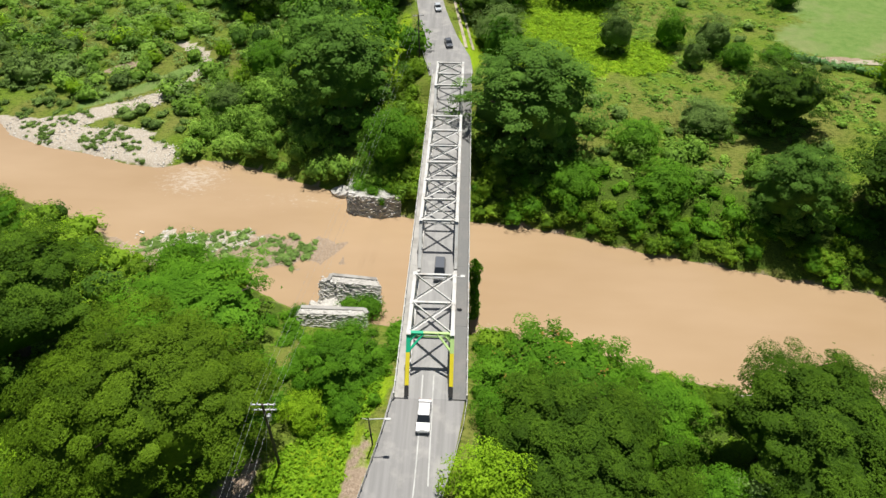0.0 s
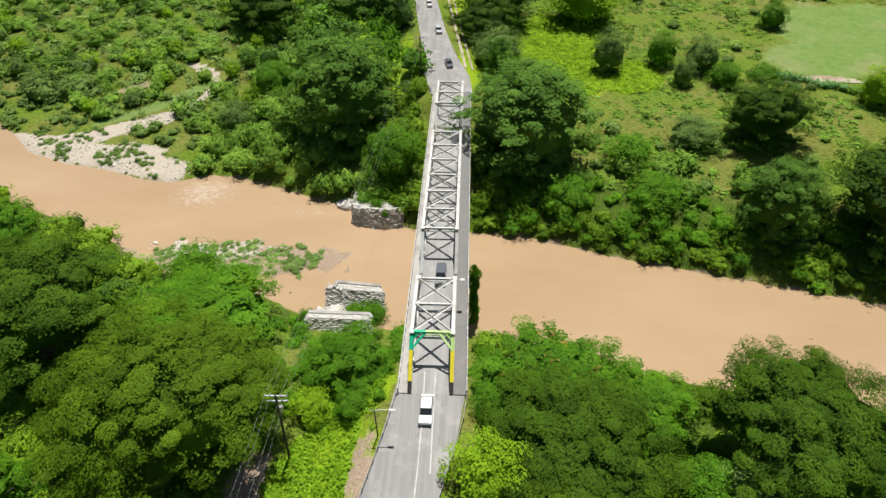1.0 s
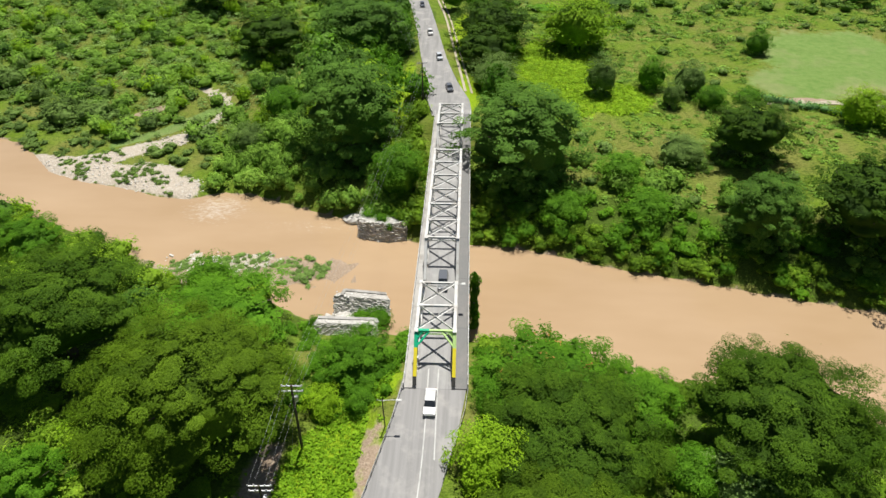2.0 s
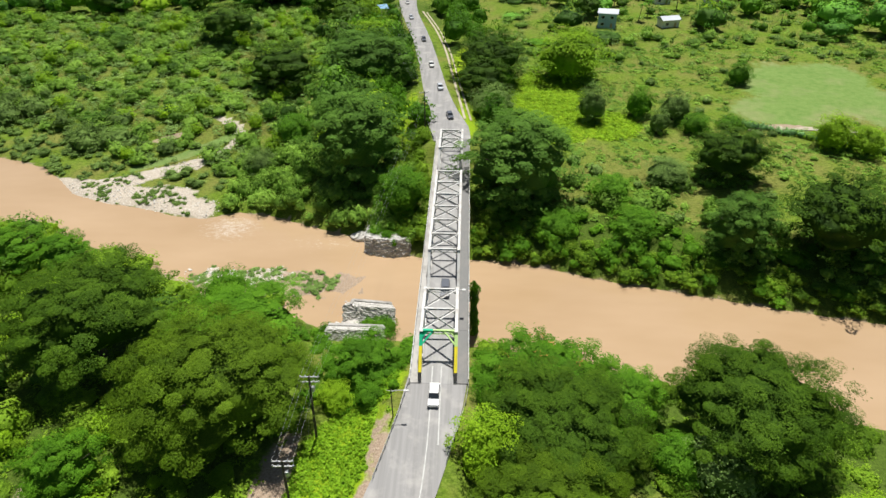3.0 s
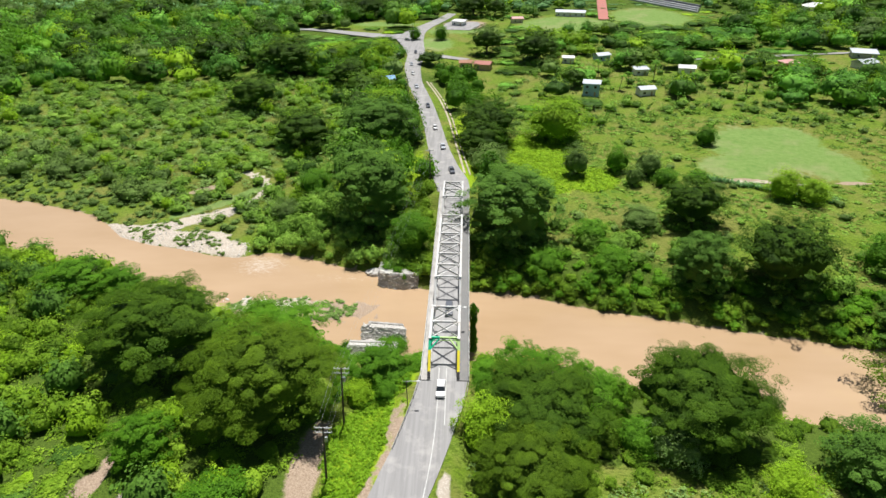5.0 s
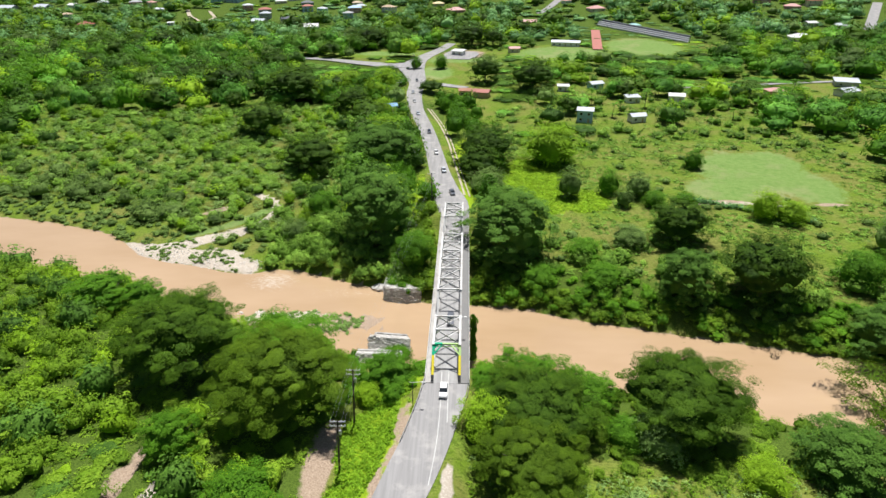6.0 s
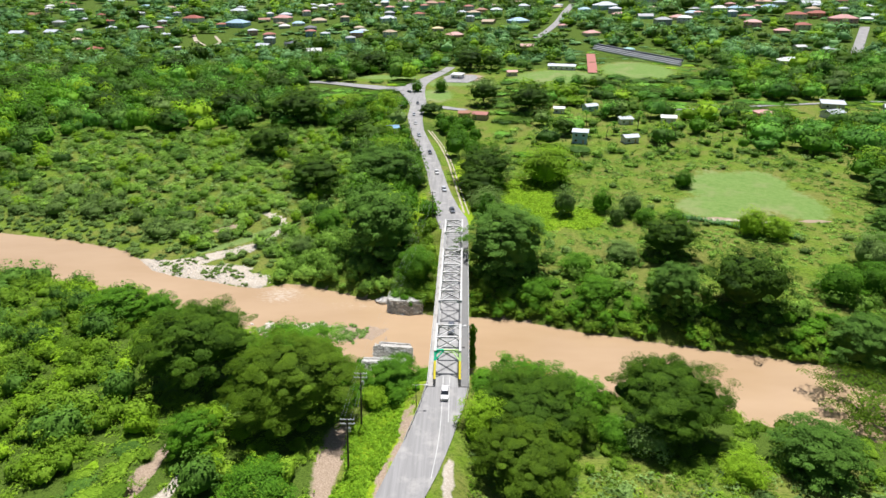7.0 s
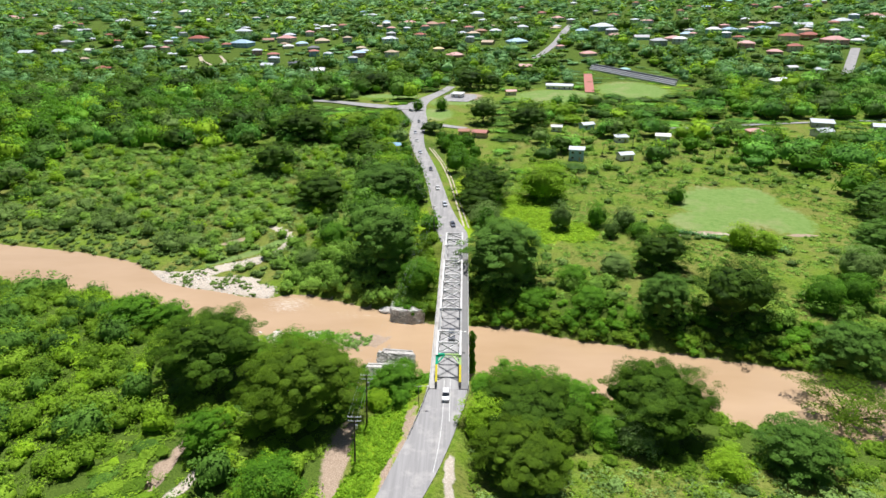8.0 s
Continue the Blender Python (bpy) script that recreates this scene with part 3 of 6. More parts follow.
def truss_span(start, tops, end, first):
    """One riveted through-truss span: two side trusses, tied at the top by struts and crossed braces."""
    span = thing("truss_span", "white-painted steel truss span over the road deck" if not first else "white steel truss span with yellow and green entrance posts", "bridge truss", group="spans of the bridge")
    white = M["white_paint"]
    chord, post, thin = box_outline(0.5, 0.42), i_outline(0.3, 0.3), box_outline(0.24, 0.2)
    n = len(tops)
    for s in (-1, 1):
        x = s * HALF
        member("bottom_chord", span, box_outline(0.36, 0.4), (x, start, 0.35), (x, end, 0.35), white)
        for a, b in zip(tops, tops[1:]):
            member("top_chord", span, chord, (x, a, TOP), (x, b, TOP), white)
        foot, head = Vector((x, start, 0.3)), Vector((x, tops[0], TOP))
        if first:
            cuts = [0.0, 0.17, 0.69, 1.0]
            mats = [(M["black_paint"], "black-painted post foot"), (M["yellow_paint"], "bright yellow post"), (M["green_paint"], "green post head") if s < 0 else (M["lime_paint"], "pale lime post head")]
            for (k0, k1), (mat, label) in zip(zip(cuts, cuts[1:]), mats):
                member("end_post", span, box_outline(0.52, 0.44), foot.lerp(head, k0), foot.lerp(head, k1), mat, label)
        else:
            member("end_post", span, box_outline(0.5, 0.42), foot, head, white)
        member("end_post", span, box_outline(0.5, 0.42), (x, end, 0.3), (x, tops[-1], TOP), white)
        for k, y in enumerate(tops):
            member("hanger", span, post, (x, y, 0.5), (x, y, TOP - 0.2), white, up=(0, 1, 0))
            box_bm = bmesh.new()
            box(box_bm, x - 0.3, x + 0.3, y - 0.45, y + 0.45, TOP + 0.2, TOP + 0.26, 0.02)
            part("gusset_plate", box_bm, white, span)
        for k in range(n - 1):
            a, b = tops[k], tops[k + 1]
            rising = k < (n - 1) / 2
            lo, hi = ((b, a) if rising else (a, b))
            member("diagonal", span, thin, (x, lo, 0.5), (x, hi, TOP - 0.15), white)
    for k, y in enumerate(tops):
        ends = k in (0, n - 1)
        mat = white
        z = TOP + 0.05
        strut = M["lime_paint"] if first and k == 0 else mat
        member("top_strut", span, i_outline(0.3, 0.34), (-HALF + 0.2, y, z), (HALF - 0.2, y, z), strut)
        if ends:
            member("top_strut", span, angle_outline(0.14), (-HALF + 0.2, y, z - 0.75), (HALF - 0.2, y, z - 0.75), strut)
        for s in (-1, 1):
            knee = M["green_paint"] if first and k == 0 and s < 0 else strut
            member("knee_brace", span, angle_outline(0.16), (s * (HALF - 0.15), y, z - 1.25), (s * (HALF - 1.35), y, z - 0.1), knee)
            if first and k == 0:
                lower = Vector((s * HALF, start, 0.3)).lerp(Vector((s * HALF, y, TOP)), 0.7)
                member("portal_brace", span, box_outline(0.3, 0.16), lower, (s * (HALF - 1.9), y - 0.1, TOP), knee)
                member("portal_brace", span, box_outline(0.16, 0.12), lower.lerp(Vector((s * HALF, y, TOP)), 0.45), (s * (HALF - 1.0), y - 0.15, TOP), knee)
                if s < 0:
                    member("strut_sleeve", span, box_outline(0.44, 0.4), (-HALF + 0.1, y, z), (-HALF + 1.9, y, z), knee, "green-painted strut end")
                plate = bmesh.new()
                corner = [(s * (HALF - 0.2), z - 1.0), (s * (HALF - 0.2), z + 0.1), (s * (HALF - 1.25), z + 0.1)]
                f = [[plate.verts.new((px, y + d, pz)) for px, pz in corner] for d in (-0.2, -0.17)]
                plate.faces.new(f[0]), plate.faces.new(f[1][::-1])
                for i in range(3):
                    plate.faces.new((f[0][i], f[0][(i + 1) % 3], f[1][(i + 1) % 3], f[1][i]))
                part("corner_plate", plate, knee, span)
    for a, b in zip(tops, tops[1:]):
        member("cross_brace", span, angle_outline(0.3), (-HALF + 0.2, a + 0.15, TOP + 0.1), (HALF - 0.2, b - 0.15, TOP + 0.1), white)
        member("cross_brace", span, angle_outline(0.3), (HALF - 0.2, a + 0.15, TOP + 0.14), (-HALF + 0.2, b - 0.15, TOP + 0.14), white)
    for y in [start + 0.3, *tops, end - 0.3]:
        member("floor_beam", span, i_outline(0.3, 0.6), (-4.3, y, -0.75), (4.6, y, -0.75), white)
    return span


for k, (start, tops, end) in enumerate(SPANS):
    truss_span(start, tops, end, k == 0)

DECK_LEFT, DECK_RIGHT = -4.45, 4.95
deck = thing("bridge_deck", "concrete road deck with raised walkways either side", "bridge deck")
part("slab", box(bmesh.new(), DECK_LEFT, DECK_RIGHT, -6.3, 83.4, -0.45, -0.03), M["concrete"], deck)
bm = bmesh.new()
box(bm, -2.55, 2.55, -6.3, 83.4, -0.028, 0.02)
part("roadway", bm, M["deck"], deck)
for x0, x1, mat, label in ((DECK_LEFT, -3.1, M["walk_pale"], "pale concrete walkway"), (3.1, DECK_RIGHT, M["walk_dark"], "dark grey walkway")):
    y = -6.3
    while y < 83:
        part("walkway_slab", box(bmesh.new(), x0, x1, y + 0.006, min(y + 11.994, 83.4), -0.028, 0.17, 0.015), mat, deck, label)
        y += 12.0
for s in (-1, 1):
    part("kerb", box(bmesh.new(), s * 2.8 - 0.24, s * 2.8 + 0.24, -6.3, 83.4, -0.02, 0.2, 0.03), M["walk_pale"], deck)

for x, label in ((DECK_LEFT + 0.08, "white-painted steel railing along the walkway"), (DECK_RIGHT - 0.08, "white-painted steel railing with short posts")):
    rail = thing("bridge_railing", label, "railing", group="railings of the bridge")
    post_mesh = None
    y = -6.2
    while y < 83.4:
        if post_mesh is None:
            first_post = part("rail_post", prism(bmesh.new(), box_outline(0.2, 0.2, 0.03), (0, 0, 0.1), (0, 0, 1.22), (0, 1, 0)), M["white_paint"], rail)
            post_mesh = first_post.data
            first_post.location = (x, y, 0)
        else:
            p = new("rail_post", post_mesh)
            p.parent, p.location = rail, (x, y, 0)
        y += 1.8
    for z in (0.45, 0.8, 1.13):
        member("rail_bar", rail, box_outline(0.11, 0.09), (x, -6.3, z), (x, 83.4, z), M["white_paint"])

for y0, y1 in ((15.9, 17.5), (60.2, 61.6)):
    pier = thing("bridge_pier", "weathered concrete wall pier under the bridge", "bridge pier", group="piers of the bridge")
    bm = bmesh.new()
    ring = [(-3.6, y0), (3.6, y0), (4.4, (y0 + y1) / 2), (3.6, y1), (-3.6, y1), (-4.4, (y0 + y1) / 2)]
    lows = [[bm.verts.new((px * k, (py - (y0 + y1) / 2) * k + (y0 + y1) / 2, z)) for px, py in ring] for k, z in ((1.12, -16), (1.0, -1.9))]
    for i in range(6):
        bm.faces.new((lows[0][i], lows[0][(i + 1) % 6], lows[1][(i + 1) % 6], lows[1][i]))
    bm.faces.new(lows[1])
    part("shaft", bm, M["concrete"], pier)
    part("cap", box(bmesh.new(), -4.3, 4.6, y0 - 0.15, y1 + 0.15, -1.9, -1.06, 0.05), M["concrete"], pier)
for y0, y1, name in ((-7.0, -5.4, "south"), (82.4, 84.2, "north")):
    ab = part("abutment", box(bmesh.new(), -5.2, 5.5, y0, y1, -9, -0.46, 0.05), M["concrete"])
    tagged(ab, "concrete abutment at the end of the bridge", "abutment", "", "structure")

# lamp bracket on the first span
bracket = thing("bracket_lamp", "small white lamp on a bracket beside the truss", "lamp")
member("arm", bracket, box_outline(0.1, 0.1), (HALF + 0.2, 10.4, TOP), (HALF + 1.05, 10.4, TOP + 0.05), M["white_paint"])
part("lamp_head", box(bmesh.new(), HALF + 0.8, HALF + 1.45, 10.15, 10.7, TOP - 0.05, TOP + 0.14, 0.05), M["white_paint"], bracket)


# ---- plants ----
def quad_ball(cuts):
    """Points and faces of a ball made of squares only."""
    pts, faces = [], []
    for axis, sign in itertools.product(range(3), (-1, 1)):
        base = len(pts)
        for a in np.linspace(-1, 1, cuts + 1):
            for c in np.linspace(-1, 1, cuts + 1):
                p = [a, c]
                p.insert(axis, sign)
                pts.append(p)
        for i, j in itertools.product(range(cuts), range(cuts)):
            k = base + i * (cuts + 1) + j
            f = (k, k + 1, k + cuts + 2, k + cuts + 1)
            faces.append(f if (sign > 0) != (axis == 1) else f[::-1])
    pts = np.array(pts, float)
    pts = pts / np.linalg.norm(pts, axis=1, keepdims=True)
    _, first, back = np.unique(np.round(pts, 5), axis=0, return_index=True, return_inverse=True)
    return pts[first], back.ravel()[np.array(faces)]


def unit(v):
    return v / (np.linalg.norm(v, axis=-1, keepdims=True) + 1e-9)


def cards(rng, centres, normals, size, ratio=0.6):
    """Small three-cornered sprays of leaves."""
    n = len(centres)
    t = unit(np.cross(normals, rng.normal(size=(n, 3))))
    b = np.cross(normals, t)
    s = (size * rng.uniform(0.65, 1.35, n))[:, None] / 2
    tip = t * s * 1.5
    side = b * s * ratio * 1.45
    droop = normals * s * rng.uniform(-0.5, 0.2, n)[:, None]
    v = np.stack([centres + tip + droop, centres - tip * 0.5 + side, centres - tip * 0.5 - side], 1).reshape(-1, 3)
    return v, np.arange(3 * n).reshape(-1, 3)


def crown_arrays(seed, radius, height, puffs, per_puff, leaf, base=0.42, flat=0.6, low=-0.3, spread_up=0.55, core=True, boxy=0.75, under=1.8, ragged=0.16, puff_size=(0.11, 0.2), lift=0.3, core_shade_tint=0.15, tiers=0.03, stray=0.7, core_size=0.88, fill=0.0, wild=0.26, lobed=0, skirt=0.16):
    """Leaves of a crown: flattened puffs of leaf clumps over an uneven dome. Returns points, faces and tints."""
    rng = np.random.default_rng(seed)
    over = int(puffs * 0.6)
    k = np.arange(puffs) + 0.5
    rho = np.sqrt(np.clip(k / over, 0, 1)) * 0.96
    sides = low + (0.5 - low) * np.clip((k - over) / (puffs - over), 0, 1)
    turn = k * 2.39996 + rng.uniform(-stray, stray, puffs)
    up = np.where(k < over, np.arccos(np.clip(rho, 0, 1) ** (1 / boxy)), np.arcsin(np.clip(sides, -1, 1))) + rng.uniform(-0.08, 0.08, puffs)
    lobes = 1 + 0.09 * np.sin(turn * 3 + seed) + 0.07 * np.sin(turn * 5 + 2 * seed)
    reach = lobes * rng.uniform(1 - ragged * 1.6, 1 + ragged * 0.5, puffs)
    zc = height * base
    rise = np.where(up > 0, height - zc, height * (0.22 if under > 1 else 0.4))
    across = radius * np.where(up > 0, np.abs(np.cos(up)) ** boxy, np.abs(np.cos(up)) ** under) * reach
    at = np.stack([across * np.cos(turn), across * np.sin(turn), zc + rise * np.sin(up) * (0.85 + 0.15 * reach) + height * tiers * rng.normal(size=puffs)], 1)
    size = radius * rng.uniform(*puff_size, puffs)
    way = unit(rng.normal(size=(puffs, per_puff, 3)) + np.array([0, 0, spread_up]))
    centre = at[:, None] + way * size[:, None, None] * np.array([1, 1, flat]) * rng.uniform(0.75, 1.05, (puffs, per_puff, 1))
    out = unit(at - np.array([0, 0, zc * 0.8]))[:, None]
    normal = unit(0.45 * way + 0.7 * out + wild * rng.normal(size=way.shape) + np.array([0, 0, lift]))
    v, f = cards(rng, centre.reshape(-1, 3), normal.reshape(-1, 3), leaf)
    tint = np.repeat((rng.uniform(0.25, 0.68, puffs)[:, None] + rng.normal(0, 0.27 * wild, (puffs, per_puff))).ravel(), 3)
    if fill:
        count = int(puffs * per_puff * fill)
        own = rng.integers(0, puffs, count)
        axis = np.array([0, 0, zc])
        under_at = axis + (at[own] - axis) * 0.9 + rng.normal(size=(count, 3)) * size[own][:, None] * np.array([0.75, 0.75, 0.25])
        under_way = unit(0.7 * out[own, 0] + 0.25 * rng.normal(size=(count, 3)) + np.array([0, 0, lift]))
        uv, uf = cards(rng, under_at, under_way, leaf * 1.7)
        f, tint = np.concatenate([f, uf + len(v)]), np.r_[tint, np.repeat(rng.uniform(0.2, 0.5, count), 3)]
        v = np.concatenate([v, uv])
    # inner ball in darker leaf tones: shade between the puffs put into the colour
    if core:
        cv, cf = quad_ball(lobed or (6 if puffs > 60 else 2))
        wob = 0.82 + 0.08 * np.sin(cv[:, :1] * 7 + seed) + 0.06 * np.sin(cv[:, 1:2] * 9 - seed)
        core_tone = np.full(len(cv), core_shade_tint)
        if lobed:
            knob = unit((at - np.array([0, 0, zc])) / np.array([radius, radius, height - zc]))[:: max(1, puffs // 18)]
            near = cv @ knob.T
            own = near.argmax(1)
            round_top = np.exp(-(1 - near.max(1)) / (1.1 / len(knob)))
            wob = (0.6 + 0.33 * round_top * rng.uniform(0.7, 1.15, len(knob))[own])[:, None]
            core_tone = core_shade_tint + rng.uniform(-0.12, 0.22, len(knob))[own]
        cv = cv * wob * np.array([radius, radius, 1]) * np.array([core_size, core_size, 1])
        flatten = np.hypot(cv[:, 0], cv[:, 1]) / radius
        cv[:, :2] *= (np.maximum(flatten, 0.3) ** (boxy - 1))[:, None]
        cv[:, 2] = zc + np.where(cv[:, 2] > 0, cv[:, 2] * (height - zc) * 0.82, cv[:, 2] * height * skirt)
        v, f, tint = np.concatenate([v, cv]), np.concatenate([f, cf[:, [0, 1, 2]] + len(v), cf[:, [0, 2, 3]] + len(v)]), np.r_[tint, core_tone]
    return v, f, np.clip(tint, 0, 1)


def trunk_mesh(name, seed, radius, height, base, parent, limbs=6):
    rng = random.Random(seed)
    bm = bmesh.new()
    r = 0.028 * height + 0.02 * radius
    fork = height * base * 0.55
    lean = (rng.uniform(-0.4, 0.4), rng.uniform(-0.4, 0.4))
    tube(bm, [(0, 0, -0.6), (0, 0, 0.4), (lean[0] * 0.5, lean[1] * 0.5, fork * 0.6), (lean[0], lean[1], fork)], [r * 1.5, r * 1.1, r * 0.9, r * 0.8])
    for k in range(limbs):
        a = 2 * math.pi * (k + rng.uniform(-0.3, 0.3)) / limbs
        reach, rise = radius * rng.uniform(0.5, 0.85), height * rng.uniform(0.55, 0.85)
        mid = (lean[0] + math.cos(a) * reach * 0.45, lean[1] + math.sin(a) * reach * 0.45, fork + (rise - fork) * 0.6)
        tip = (math.cos(a) * reach, math.sin(a) * reach, rise)
        tube(bm, [(lean[0], lean[1], fork * 0.9), mid, tip], [r * 0.55, r * 0.35, r * 0.1], 5)
    return part(name, bm, M["bark"], parent)


def tree_model(seed, label, leaves, radius, height, puffs, per_puff, leaf, group="", category="tree", name="tree", base=0.42, trunk=True, **more):
    """A tree or bush at the origin, to be copied to its places."""
    t = thing(name, label, category, group=group)
    v, f, tint = crown_arrays(seed, radius, height, puffs, per_puff, leaf, base, **more)
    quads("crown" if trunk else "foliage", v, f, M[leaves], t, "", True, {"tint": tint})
    if trunk:
        trunk_mesh("trunk", seed, radius, height, base, t)
    return t


def plant(model, x, y, radius, height, turn=0.0, own=(10, 10), sink=0.1, label=""):
    """Puts a copy of a model of the given own radius and height on the land."""
    z = float(ground(x, y)) - sink
    k, h = radius / own[0], height / own[1]
    model_scale = Matrix.Diagonal((k, k, h, 1))
    ob = copy_thing(model, Matrix.Identity(4))
    ob.matrix_basis = pose(x, y, z, 0, 0, turn) @ model_scale
    if label:
        tagged(ob, label)
    return ob


def retire(model):
    for o in (*model.children_recursive, model):
        bpy.data.objects.remove(o)


RAIN = "broad dark green rain tree with an umbrella crown"
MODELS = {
    "rain_a": (tree_model(3, "broad olive-green rain tree with an umbrella crown", "rain_olive", 13, 16, 210, 380, 0.18, "large trees", wild=0.22, base=0.5, flat=0.3, low=-0.5, core_size=0.97, boxy=0.75, ragged=0.11, puff_size=(0.07, 0.14), lift=0.9, fill=0.1, tiers=0.022, core_shade_tint=0.15, lobed=10, stray=0.9), (13, 16)),
    "rain_b": (tree_model(8, RAIN, "rain", 12, 15, 190, 330, 0.18, "large trees", wild=0.22, base=0.54, flat=0.3, low=-0.45, core_size=0.97, boxy=0.75, ragged=0.14, puff_size=(0.07, 0.145), lift=0.9, fill=0.1, tiers=0.028, core_shade_tint=0.15, lobed=10, stray=0.9), (12, 15)),
    "rain_far": (tree_model(12, RAIN, "rain", 12, 15, 130, 84, 0.36, "large trees", lobed=8, wild=0.2, base=0.46, flat=0.3, low=-0.85, under=0.8, skirt=0.24, boxy=0.72, core_size=0.95, ragged=0.19, puff_size=(0.08, 0.17), lift=0.85, fill=0.08, tiers=0.045, core_shade_tint=0.15), (12, 15)),
    "full": (tree_model(5, "spreading bright green tree", "green", 9, 11, 140, 160, 0.23, "large trees", lobed=8, wild=0.2, base=0.42, low=-0.5, flat=0.35, lift=0.6, fill=0.1, tiers=0.045, core_shade_tint=0.18, ragged=0.19, puff_size=(0.08, 0.165)), (9, 11)),
    "dark": (tree_model(14, "tall dense dark green tree", "deep", 9, 14, 200, 110, 0.27, "large trees", lobed=8, fill=0.12, skirt=0.34, core_size=0.86, wild=0.15, base=0.4, low=-0.92, under=0.7, boxy=0.74, flat=0.4, ragged=0.2, puff_size=(0.09, 0.18), lift=0.75, tiers=0.04, core_shade_tint=0.18), (9, 14)),
    "yellow": (tree_model(6, "light yellow-green broadleaf tree", "yellow", 5, 8, 110, 60, 0.24, "small trees", base=0.38, low=-0.95, under=1.0, skirt=0.34, flat=0.6, ragged=0.22, lift=0.6, tiers=0.06, boxy=0.9, puff_size=(0.14, 0.3), core_shade_tint=0.25), (5, 8)),
    "small": (tree_model(7, "small rounded green tree", "green", 5, 7, 100, 60, 0.24, "small trees", base=0.38, low=-0.95, under=1.0, skirt=0.34, flat=0.6, ragged=0.2, lift=0.6, tiers=0.06, boxy=0.9, puff_size=(0.14, 0.3), core_shade_tint=0.25), (5, 7)),
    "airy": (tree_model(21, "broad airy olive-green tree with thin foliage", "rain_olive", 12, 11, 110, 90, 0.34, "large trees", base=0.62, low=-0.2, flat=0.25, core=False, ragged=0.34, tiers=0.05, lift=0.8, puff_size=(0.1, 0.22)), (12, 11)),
    "olive": (tree_model(9, "small olive-green feathery tree", "olive", 5, 7, 90, 56, 0.22, "small trees", base=0.4, low=-0.9, under=1.0, skirt=0.34, flat=0.5, ragged=0.26, lift=0.6, tiers=0.06, boxy=0.9, puff_size=(0.14, 0.3), core_shade_tint=0.25), (5, 7)),
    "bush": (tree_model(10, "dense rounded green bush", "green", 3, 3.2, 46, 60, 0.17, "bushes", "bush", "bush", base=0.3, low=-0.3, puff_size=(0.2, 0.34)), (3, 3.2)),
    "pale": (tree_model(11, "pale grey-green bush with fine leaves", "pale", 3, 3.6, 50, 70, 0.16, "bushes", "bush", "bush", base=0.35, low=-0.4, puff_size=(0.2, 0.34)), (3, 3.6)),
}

# Rows of model, x, y, radius, height, turn.
NEAR_TREES = [
    ("rain_a", -32.8, -11.4, 13.6, 17.6, 20), ("rain_b", -59.3, 2.2, 13.6, 17.5, 80), ("full", -38.2, 9.8, 12.2, 7.4, 10),
    ("full", 17.5, -2.2, 11.8, 7.6, 200), ("full", 29.5, -5.5, 7.2, 7.8, 70), ("rain_b", 18, -14.5, 11.8, 11.5, 140), ("yellow", 7.5, -18.4, 5.0, 8.6, 0),
    ("rain_a", 15.8, -28, 9.6, 10, 300), ("rain_b", 47.2, -11, 12.3, 15.6, 250), ("full", -12.8, 0.5, 7.0, 7.8, 30), ("yellow", -16.5, -6.5, 3.0, 4.2, 30), ("small", -10.5, -6.8, 2.6, 3.2, 10), ("small", 8.5, -8, 3.2, 5, 40),
]
FAR_BANK_TREES = [
    ("rain_far", 86, 41, 12.6, 17.5, 10), ("dark", 65.5, 42, 7.8, 13.5, 60), ("dark", 17.6, 64.5, 14.2, 20, 200), ("dark", -25.5, 75, 13.2, 21.5, 40),
    ("small", -12, 58, 6.5, 11, 90), ("rain_far", 72, 70.5, 9.8, 13, 170), ("dark", 153, 80, 10, 12.5, 40), ("small", 141, 71, 5.5, 7.5, 10), ("rain_far", 168, 99, 10.5, 12.5, 80), ("dark", 177, 122, 10, 12, 20), ("small", 72, 97, 4.2, 5.6, 30), ("olive", 61, 97, 3.4, 7, 90), ("bush", 84, 101, 4.2, 3.4, 0), ("yellow", 106.5, 87, 5.2, 9.5, 0), ("yellow", 114, 84.5, 5.6, 7.2, 120),
    ("yellow", 40.5, 143, 12.5, 16, 45), ("olive", 42.5, 105, 5, 11, 0), ("small", 115, 46, 6.5, 9.5, 20), ("olive", 134, 61, 8, 11.5, 80),
    ("olive", 56.3, 68.8, 6.5, 5.8, 60), ("small", 40.5, 61.3, 5.4, 5.8, 20), ("small", 26, 50, 5.4, 5, 120), ("small", 44, 48.5, 5.8, 5.6, 220),
]
